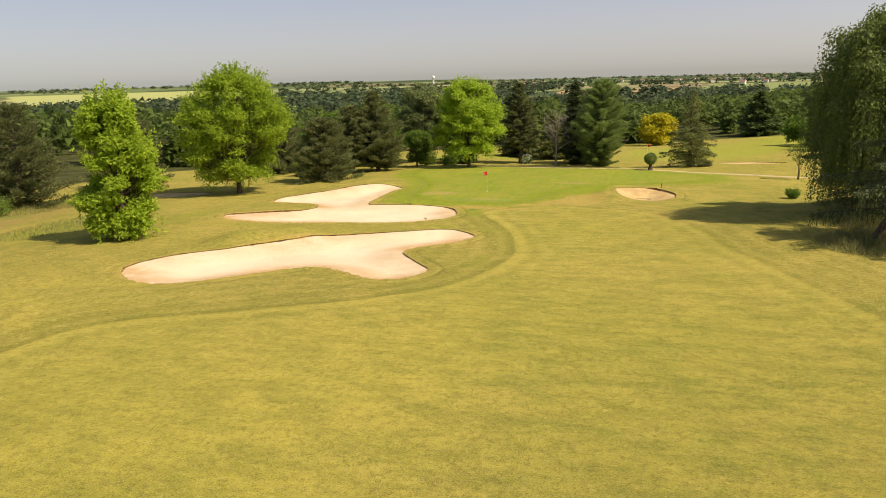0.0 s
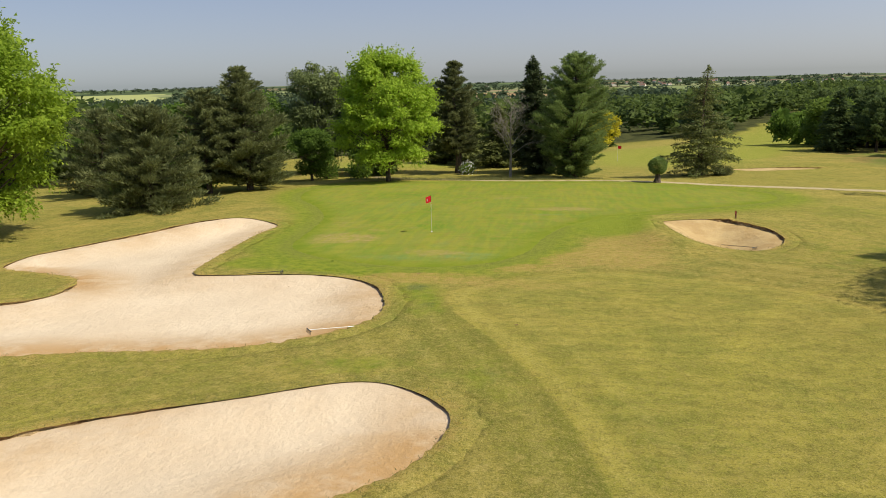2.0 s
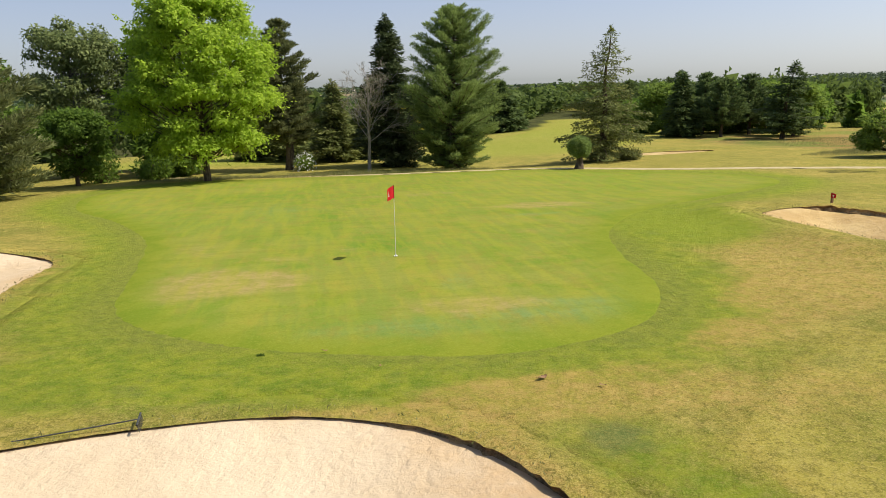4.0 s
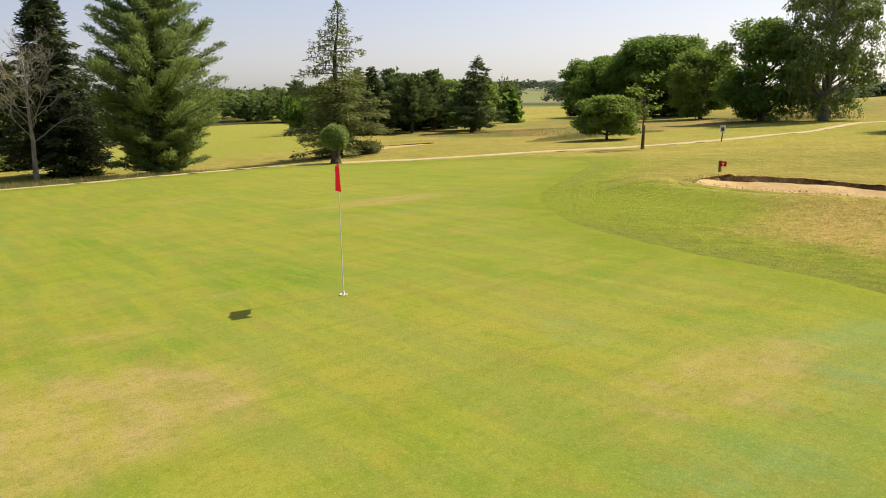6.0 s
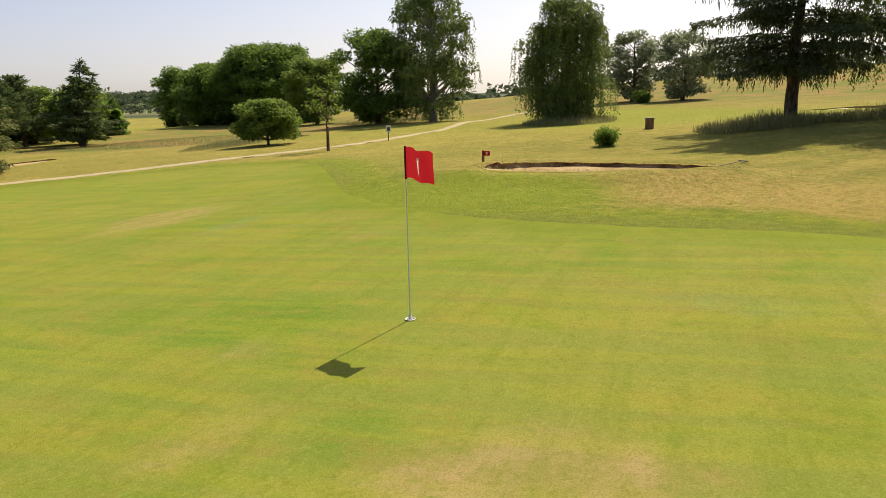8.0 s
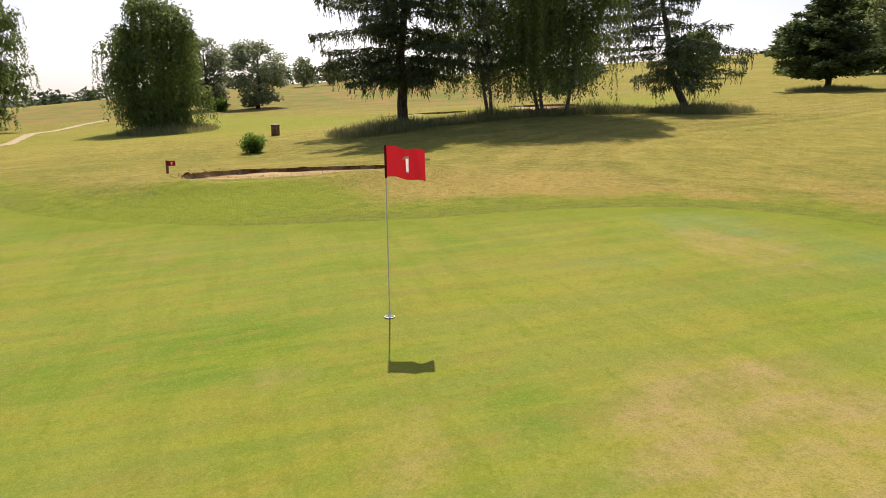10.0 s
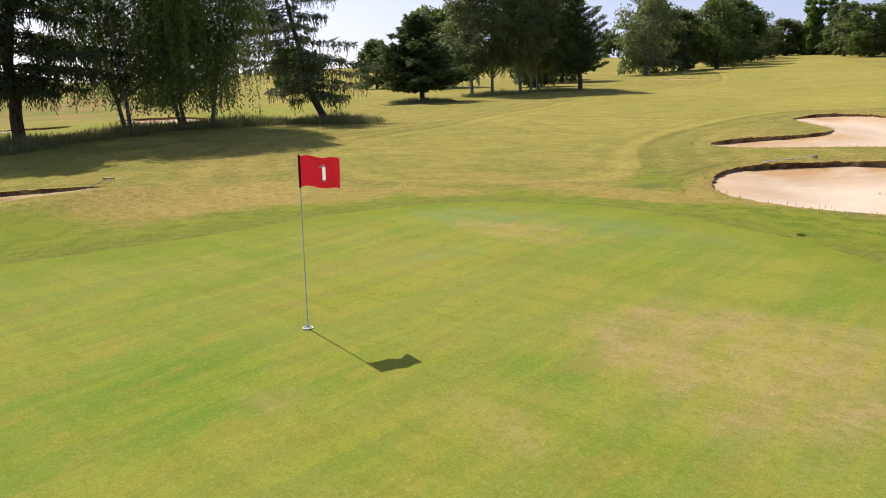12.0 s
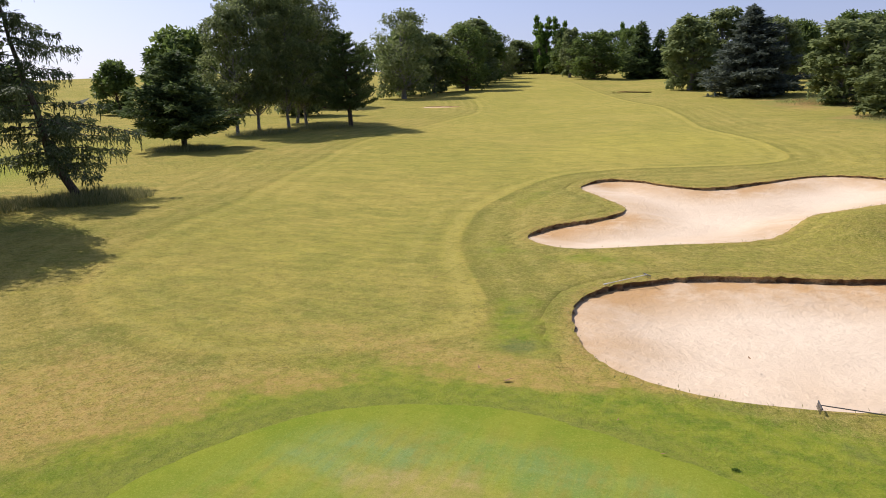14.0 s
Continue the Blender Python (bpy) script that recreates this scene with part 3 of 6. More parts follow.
FAR_BUNKERS = [(43.0, -109.5, 3.2, 1.6, "small pale sand bunker beside the fairway far up the hole"),
               (17.3, -154.5, 4.0, 1.4, "narrow dark-lipped bunker far up the fairway"),
               (57.5, -16.0, 2.6, 4.2, "sand bunker with dark lip beyond the row of trees"),
               (57.0, -28.0, 5.5, 3.2, "long sand bunker with dark lip beyond the birches"),
               (30.5, 43.0, 4.4, 1.6, "shallow sand bunker beside the neighbouring green"),
               (-37.0, -2.0, 4.5, 2.6, "shaded sand bunker beyond the big lime tree")]


def oval(cx, cy, rx, ry, seed):
    rng = np.random.RandomState(seed)
    a = np.arange(9) * 2 * np.pi / 9
    k = 1 + rng.uniform(-0.18, 0.18, 9)
    return list(zip(cx + rx * k * np.cos(a), cy + ry * k * np.sin(a)))


BUNKERS = [(FRONT_BUNKER, "large branching bunker of pale raked sand with a turf lip"),
           (SIDE_BUNKER, "large pale sand bunker curling beside the putting green"),
           (ROUND_BUNKER, "round bunker of warm sand with a crumbling soil lip")]
BUNKERS += [(oval(x, y, rx, ry, i), text) for i, (x, y, rx, ry, text) in enumerate(FAR_BUNKERS)]
BUNKER_LINES = [curve_through(points, 0.12 if i < 3 else 0.2) for i, (points, _) in enumerate(BUNKERS)]


def axis_steps(fine, middle, end, small=0.4, medium=1.25, growth=1.13):
    """Grid lines that are close together in the middle and spread towards the horizon."""
    core = np.arange(fine[0], fine[1], small)
    left, right = np.arange(middle[0], fine[0] - medium / 2, medium), np.arange(fine[1], middle[1], medium)
    lines = [list(left), list(core), list(right)]
    out, s = [middle[1]], medium
    while out[-1] < end:
        s *= growth
        out.append(out[-1] + s)
    back, s = [middle[0]], medium
    while back[-1] > -end:
        s *= growth
        back.append(back[-1] - s)
    return np.array(sorted(set(back + lines[0] + lines[1] + lines[2] + out)))


TRACK = [(11.7, -21.1), (12.3, -19.1), (13.3, -16.7), (14.7, -14.8), (16.1, -13.0), (18.1, -11.3)]  # faint mower track east of the fairway


def turf_state(X, Y):
    """What the turf is like at plan points: mown, watered, parched, uncut or wooded."""
    fair, collar = np.full(X.shape, -9.0), np.full(X.shape, 9.0)
    box = (X > -20) & (X < 95) & (Y > -225) & (Y < 0)
    fair[box] = inside_distance(X[box], Y[box], FAIRWAY_LINE)[0]
    box = (X > -25) & (X < 35) & (Y > -20) & (Y < 40)
    d = inside_distance(X[box], Y[box], GREEN_LINE)[0]
    collar[box] = -d
    dry = np.zeros(X.shape)
    for px, py, rx, ry, k in ((10.6, -3.2, 2.2, 2.4, 1.0), (8.6, -6.8, 2.4, 1.8, 0.95), (5.0, -8.9, 2.0, 0.9, 0.75), (1.0, -10.4, 2.0, 0.7, 0.75), (4.4, -11.6, 4.0, 1.2, 0.6), (11.5, -8.0, 3.0, 3.0, 0.45),
                              (9.0, -13.6, 5.0, 2.0, 0.3), (-16, -26, 6, 4, 0.45), (-30, -14, 14, 8, 0.4), (-3.4, -22.6, 2.5, 0.9, 0.4), (-8.5, -29.5, 2.5, 2.0, 0.35), (-2.6, -11.4, 4.0, 0.5, 0.8), (8.0, -70, 6, 8, 0.2)):
        dry += k * hump(X, Y, px, py, rx, ry)
    dry *= smooth(0.2, 1.3, collar)
    lush = np.zeros(X.shape)
    for px, py, rx, ry, k in ((10.0, 1.4, 2.1, 3.2, 1.2), (10.2, 4.0, 2.2, 1.6, 0.7), (-1.6, -9.9, 2.4, 0.8, 0.8), (1.4, -12.6, 1.3, 2.0, 0.6), (2.6, -15.2, 1.3, 2.4, 0.55), (5.6, -22.0, 1.6, 3.4, 0.4),
                              (-5.4, -15.0, 4.5, 3.0, 0.0), (1.2, -21.4, 3.0, 1.2, 0.55), (-7.2, -8.6, 1.4, 1.8, 0.7), (6.8, -33, 1.4, 6, 0.45), (-14, -24.4, 7, 1.4, 0.45), (12.0, 6.5, 3.0, 1.6, 0.6), (-22, -20, 3, 8, 0.5)):
        lush += k * hump(X, Y, px, py, rx, ry)
    lush += 0.8 * hump(X, Y, -4.6, -8.8, 3.2, 1.5) + 0.6 * hump(X, Y, 2.4, -9.2, 1.4, 0.8)
    lush += 0.42 * hump(X, Y, 21, -5, 9, 9) + 0.4 * hump(X, Y, 25, 11, 9, 8)
    lush *= smooth(0.3, -0.2, fair)
    tone = 1.2 * hump(X, Y, 0, -62, 11, 10) + 0.7 * hump(X, Y, -14, -46, 8, 7) + 0.6 * hump(X, Y, 8, -48, 6, 9) - hump(X, Y, 22, -57, 8, 16) - 0.9 * hump(X, Y, 20, -34, 8, 13) - 0.5 * hump(X, Y, 15, -16, 6, 8) - 0.5 * hump(X, Y, 24, 4, 8, 9) - 0.4 * hump(X, Y, -24, -36, 8, 8) + 0.8 * hump(X, Y, 44, 8, 18, 18)
    for (ax, ay), (bx, by) in zip(TRACK, TRACK[1:]):
        t = np.clip(((X - ax) * (bx - ax) + (Y - ay) * (by - ay)) / ((bx - ax) ** 2 + (by - ay) ** 2), 0, 1)
        tone = np.maximum(tone, 0.75 * np.exp(-((X - ax - t * (bx - ax)) ** 2 + (Y - ay - t * (by - ay)) ** 2) / 0.3**2) - 0.02)
    sharp = np.clip(smooth(13, 8, X + 0.1 * np.minimum(Y + 45, 0)) * smooth(-13, -16, Y) + 0.1 + 0.3 * smooth(14, 20, X) * smooth(-18, -24, Y), 0, 1)
    meadow = (hump(X, Y, 52, 54, 9, 15) + hump(X, Y, 62, 46, 16, 8) + hump(X, Y, 90, 60, 30, 20) + hump(X, Y, 128, 5, 22, 16) + hump(X, Y, -14, -118, 10, 14)
              + 0.8 * hump(X, Y, -42, -28, 8, 20) + hump(X, Y, 120, -30, 55, 30) + hump(X, Y, 150, 30, 60, 30) + hump(X, Y, 230, -60, 60, 60) + hump(X, Y, -18, -88, 6, 8))
    greener = (hump(X, Y, 22, 57, 10, 9) + hump(X, Y, -12, 60, 16, 9) + hump(X, Y, 52, -26, 9, 10) + hump(X, Y, 48, 115, 10, 40)
               + 0.8 * hump(X, Y, 10.2, 2.6, 2.6, 4.5) + 0.8 * hump(X, Y, 110, 80, 20, 6) + 0.42 * smooth(34, 50, X) * smooth(70, 40, Y) * smooth(-70, -40, Y) + 0.9 * hump(X, Y, -30, -24, 4, 10))
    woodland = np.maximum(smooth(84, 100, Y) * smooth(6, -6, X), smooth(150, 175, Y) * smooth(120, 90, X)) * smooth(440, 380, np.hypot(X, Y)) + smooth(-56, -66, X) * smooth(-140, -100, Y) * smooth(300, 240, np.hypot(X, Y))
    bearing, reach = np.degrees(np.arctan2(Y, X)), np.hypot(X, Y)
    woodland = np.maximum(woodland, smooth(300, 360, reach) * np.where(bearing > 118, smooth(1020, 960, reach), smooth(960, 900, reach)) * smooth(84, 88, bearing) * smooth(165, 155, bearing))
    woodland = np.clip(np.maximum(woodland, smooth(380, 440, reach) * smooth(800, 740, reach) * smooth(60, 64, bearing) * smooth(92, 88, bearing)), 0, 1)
    t = np.clip(((X - 25) * 55 + (Y - 70) * 115) / (55**2 + 115**2), 0, 1)
    lane = smooth(16, 11, np.hypot(X - 25 - 55 * t, Y - 70 - 115 * t))
    woodland, greener = woodland * (1 - lane), greener + 0.6 * lane
    greener += 0.9 * hump(X, Y, 150, 140, 30, 30) + 0.8 * hump(X, Y, 75, 0, 30, 8)
    greener *= 1 - smooth(0.15, 0.5, meadow)
    return {"fairway": fair, "collar": collar, "dry": dry, "lush": lush, "woodland": np.clip(woodland, 0, 1), "tone": tone, "sharp": sharp,
            "meadow": np.clip(meadow, 0, 1), "greener": np.clip(greener, 0, 1), "farmland": smooth(270, 420, np.hypot(X, Y)) * (1 - woodland)}


def build_ground():
    xs, ys = axis_steps((-22, 22), (-60, 75), 4700), axis_steps((-44, 12), (-118, 90), 4700)
    X, Y = np.meshgrid(xs, ys, indexing="ij")
    Z = land(X, Y)
    for k, line in enumerate(BUNKER_LINES):
        box = (X > line[:, 0].min() - 1) & (X < line[:, 0].max() + 1) & (Y > line[:, 1].min() - 1) & (Y < line[:, 1].max() + 1)
        if box.any():
            d, _ = inside_distance(X[box], Y[box], line)
            Z[box] -= np.where(d > -0.5, 0.38 + (1.3 if k == 2 else 0.6) * smooth(0, 2.4 if k == 2 else 3, d), 0)
    state = turf_state(X, Y)
    Z -= 0.06 * smooth(0.5, 1.2, -state["collar"])
    n = len(ys)
    i, j = np.meshgrid(np.arange(len(xs) - 1), np.arange(n - 1), indexing="ij")
    faces = np.stack([i * n + j, (i + 1) * n + j, (i + 1) * n + j + 1, i * n + j + 1], -1).reshape(-1, 4)
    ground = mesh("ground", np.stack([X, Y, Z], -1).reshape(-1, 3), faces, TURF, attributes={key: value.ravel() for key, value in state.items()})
    tagged(ground, "dry yellow-green golf course turf with mown fairway", "ground", kind="structure")


build_ground()

pts, faces, rim = patch(GREEN_LINE, 0.3)
def blotches(spots):
    return sum(k * hump(pts[:, 0], pts[:, 1], px, py, rx, ry) for px, py, rx, ry, k in spots)


pale = blotches(((-5.2, -2.2, 1.7, 1.9, 1.0), (-3.7, -2.3, 1.3, 1.0, 0.8), (1.0, -5.9, 1.9, 0.9, 0.8), (7.6, 10.0, 2.8, 1.3, 0.9), (-1.3, 1.5, 0.7, 0.4, 0.6), (-3.2, 0.6, 0.9, 0.5, 0.6), (5.0, 3.0, 2.0, 0.8, 0.3),
                 (-6.0, 3.0, 1.2, 1.5, 0.5), (2.5, 16.0, 4.0, 1.2, 0.4))) + 0.12
deep = blotches(((-0.3, 1.7, 1.3, 1.1, 0.8), (-2.2, 8.5, 1.2, 5.0, 0.5), (10.4, 5.6, 2.4, 1.2, 0.7), (-6.2, -1.6, 0.9, 1.3, 0.6), (-3.1, -0.7, 0.9, 0.6, 0.6), (3.8, -1.9, 1.6, 0.7, 0.5), (0.5, 4.0, 1.6, 1.6, 0.4),
                 (-4.5, 5.0, 1.5, 2.5, 0.5), (4.6, -6.0, 1.0, 1.0, 0.4), (12, 10, 4, 1.4, 0.5), (-6, 18, 4, 4, 0.5), (-2.6, -6.6, 2.0, 0.7, 0.4))) + 0.1
bluish = blotches(((-0.4, -7.2, 3.0, 1.1, 0.7), (3.6, -7.2, 1.4, 1.0, 0.7), (1.1, -3.8, 0.6, 1.2, 0.7), (2.7, -6.4, 1.3, 0.6, 0.9), (6.3, 7.0, 1.6, 0.5, 0.8), (-4.0, 12.0, 3.0, 4.0, 0.5), (-0.6, 0.9, 0.8, 0.8, 0.4))) + 0.05
green = mesh("putting_green", np.column_stack([pts, land(pts[:, 0], pts[:, 1]) + 0.018 - 0.03 * smooth(0.3, 0.0, rim)]), faces, GREEN, attributes={"pale": pale, "deep": deep, "bluish": bluish, "rim": rim})
tagged(green, "closely mown bright green putting surface with pale blotches", "putting green", kind="structure")


def bunker(line, label, seed, edge=0.13, bowl=0.36, warm=0.0, face=1.0, tufts=0):
    rng = np.random.RandomState(seed)
    centre = line.mean(0)
    ob = thing("sand_bunker", *centre, label, "sand bunker", "bunkers of the course")
    base = np.array([*centre, level(*centre)])
    ahead = unit(np.roll(line, -1, axis=0) - np.roll(line, 1, axis=0))
    out = np.column_stack([ahead[:, 1], -ahead[:, 0]])
    k = len(line)
    ragged = np.convolve(np.tile(rng.normal(0, 1, k), 3), np.ones(2) / 1.6, "same")[k:2 * k]
    slow = np.convolve(np.tile(rng.normal(0, 1, k), 3), np.ones(41) / 6.4, "same")[k:2 * k]
    # the lip is cut deeper on the side away from the green
    cut = np.clip(0.3 + 0.85 * smooth(0.2, -0.6, out[:, 1]) + 0.22 * smooth(0.2, 0.8, out[:, 1]) + 0.25 * smooth(0.3, 0.9, out[:, 0]) + 0.18 * slow, 0.25, 1.5)
    if warm:
        cut = 0.15 + 0.9 * smooth(-0.1, 0.75, out @ np.array([0.9, 0.25])) * np.clip(1 + 0.2 * slow, 0.7, 1.3)
    ragged = ragged * np.clip(1.3 * cut - 0.35, 0.05, 1)
    high = np.clip(0.5 + 0.3 * slow + 0.3 * cut, 0.3, 1.2)
    pts, faces, rim = patch(line, 0.35)
    close = np.argmin((pts[:, None, 0] - line[None, ::3, 0]) ** 2 + (pts[:, None, 1] - line[None, ::3, 1]) ** 2, axis=1) * 3
    ripple = 0.03 * np.sin(pts[:, 0] * 1.1 + np.sin(pts[:, 1] * 0.8)) + 0.03 * np.sin(pts[:, 1] * 0.9 + 2)
    z = land(pts[:, 0], pts[:, 1]) - edge * (cut[close] * smooth(1.6, 0.0, rim) + 0.8 * smooth(0.0, 1.6, rim)) - bowl * smooth(0, 3.2, rim) + ripple * smooth(0, 1.5, rim)
    mesh("sand", np.column_stack([pts, z]) - base, faces, SAND, ob, attributes={"edge": smooth(3.6, 0.3, rim) * np.clip(cut[close] - 0.1, 0.05, 1.1), "warm": np.full(len(rim), warm)})
    # rim: turf rolled over the edge, then a ragged soil face

    def strip(name, profile, material, label):
        rings = []
        for o, dz, jag in profile:
            q = line + out * (o + jag * ragged)[:, None]
            rings.append(np.column_stack([q, land(q[:, 0], q[:, 1]) + dz * (high * np.clip(cut, 0.2, 1) if dz > 0.0 else np.clip(cut, 0.2, 1.1) if name == "soil_face" else 1) + 0.5 * jag * np.roll(ragged, 3)]))
        v = np.concatenate(rings) - base
        i, j = np.meshgrid(np.arange(len(profile) - 1), np.arange(k), indexing="ij")
        f = np.stack([i * k + j, i * k + (j + 1) % k, (i + 1) * k + (j + 1) % k, (i + 1) * k + j], -1).reshape(-1, 4)
        state = turf_state(v[:, 0] + base[0], v[:, 1] + base[1])
        inner = np.repeat(np.linspace(0, 1, len(profile)), k)
        state["dry"] = state["dry"] + 0.85 * inner * np.tile(smooth(0.2, 0.6, cut), len(profile))
        mesh(name, v, f, material, ob, label=label, attributes=state)
    strip("turf_edge", [(1.0, -0.06, 0), (0.6, 0.02, 0), (0.3, 0.06, 0.03), (0.08, 0.05, 0.025), (-0.05, 0.01, 0.035)], TURF, "thick turf rolled over the sand")
    strip("soil_face", [(-0.05, 0.012, 0.035), (0.0, -0.04, 0.05), (0.03, -0.13 * face, 0.06), (-0.04, -0.2 * face, 0.09), (-0.12 * face, -0.30 * face, 0.07), (-0.2, -0.55 * face, 0)], SOIL, "dark crumbling soil face")
    if tufts:
        n = int(tufts * k * 0.12)
        q = rng.randint(k, size=n)
        o = rng.uniform(-0.12, 0.35, n) + 0.08 * ragged[q]
        p = line[q] + out[q] * o[:, None] + ahead[q] * rng.uniform(-0.1, 0.1, n)[:, None]
        c = np.column_stack([p, land(p[:, 0], p[:, 1]) + 0.03 * high[q]]) - base
        way = unit(np.column_stack([-out[q] * rng.uniform(-0.4, 0.9, n)[:, None], rng.uniform(0.2, 1.0, n)]) + rng.normal(0, 0.35, (n, 3)))
        ln = rng.uniform(0.04, 0.11, n)
        tagged(mesh("grass_fringe", *blades(c, way, sphere(rng, n), ln, 0.02), GRASS_BLADE, ob), "straw-coloured grass overhanging the lip", kind="stuff")
    return ob


for i, (line, (_, text)) in enumerate(zip(BUNKER_LINES, BUNKERS)):
    bunker(line, text, i, *((0.17, 0.75, 1.0, 0.6, 26) if i == 2 else (0.12, 0.26, 0.0, 0.8, 20) if i < 2 else (0.04, 0.12) if i == 3 else (0.08, 0.2, 1.0, 0.6) if i in (7, 8) else (0.13, 0.36)))


def ribbon(name, points, width, material, lift, label, category):
    p = np.asarray(points, float)
    s = np.concatenate([[0], np.cumsum(np.linalg.norm(np.diff(p, axis=0), axis=1))])
    at = np.arange(0, s[-1], 0.5)
    k = np.ones(9) / 9
    c = np.stack([np.convolve(np.pad(np.interp(at, s, p[:, q]), 4, "edge"), k, "valid") for q in (0, 1)], 1)
    ahead = unit(np.gradient(c, axis=0))
    side = np.column_stack([-ahead[:, 1], ahead[:, 0]])
    rng = np.random.RandomState(5)
    rows = []
    for o in (-0.55, -0.46, -0.2, 0.2, 0.46, 0.55):
        q = c + side * (o * width + 0.08 * rng.normal(size=len(c)) * (abs(o) > 0.4))[:, None]
        rows.append(np.column_stack([q, land(q[:, 0], q[:, 1]) + (lift if abs(o) < 0.5 else -0.04)]))
    n = len(c)
    i, j = np.meshgrid(np.arange(5), np.arange(n - 1), indexing="ij")
    f = np.stack([i * n + j, i * n + j + 1, (i + 1) * n + j + 1, (i + 1) * n + j], -1).reshape(-1, 4)
    return tagged(mesh(name, np.concatenate(rows), f, material), label, category, kind="structure")


ribbon("path", [(-14, 40), (-4, 33.5), (2.5, 30.6), (8, 29.7), (13, 29.2), (18.3, 27.6), (24.4, 24.0), (29.7, 21.4), (35.4, 19.6), (43.1, 17.9), (54.3, 18.2), (70, 20), (95, 17)],
       0.95, GRAVEL, 0.035, "narrow pale gravel buggy path crossing the turf", "path")


# ---- trees ----
def bent(a, b, rng, sag=0.0, n=6, wobble=0.06):
    """A slightly crooked path from a to b."""
    a, b = np.asarray(a, float), np.asarray(b, float)
    t = np.linspace(0, 1, n)[:, None]
    off = rng.normal(size=(n, 3)) * wobble * np.linalg.norm(b - a)
    p = a + (b - a) * t + off * np.sin(np.pi * t) * 0.6
    p[:, 2] += sag * np.sin(np.pi * t[:, 0])
    return p


def trunk_line(rng, height, lean=(0, 0), n=9):
    t = np.linspace(0, 1, n)
    p = np.column_stack([lean[0] * t**0.8, lean[1] * t**0.8, height * t])
    p[1:, :2] += np.cumsum(rng.normal(0, 0.012 * height, (n - 1, 2)), axis=0) * 0.6
    p[0, 2] = -0.25
    return p


def along(path, t):
    s = np.linspace(0, 1, len(path))
    return np.array([np.interp(t, s, path[:, k]) for k in range(3)])


def tree_of(name, x, y, label, wood, crown, bark, leaf, group="", category="tree", size=None):
    ob = thing(name, x, y, label, category, group)
    (wv, wf), (cv, cf) = join(wood), join(crown)
    if size:
        # grow the whole to its height and spread
        up = size[0] / np.percentile(cv[:, 2], 99.7)
        wide = size[1] / np.mean(np.percentile(cv[:, :2], 98.5, axis=0) - np.percentile(cv[:, :2], 1.5, axis=0))
        for v in (wv, cv):
            v[:, 2] *= up
            v[:, :2] *= wide
    mesh("trunk", wv, wf, bark, ob)
    mesh("crown", cv, cf, leaf, ob)
    return ob


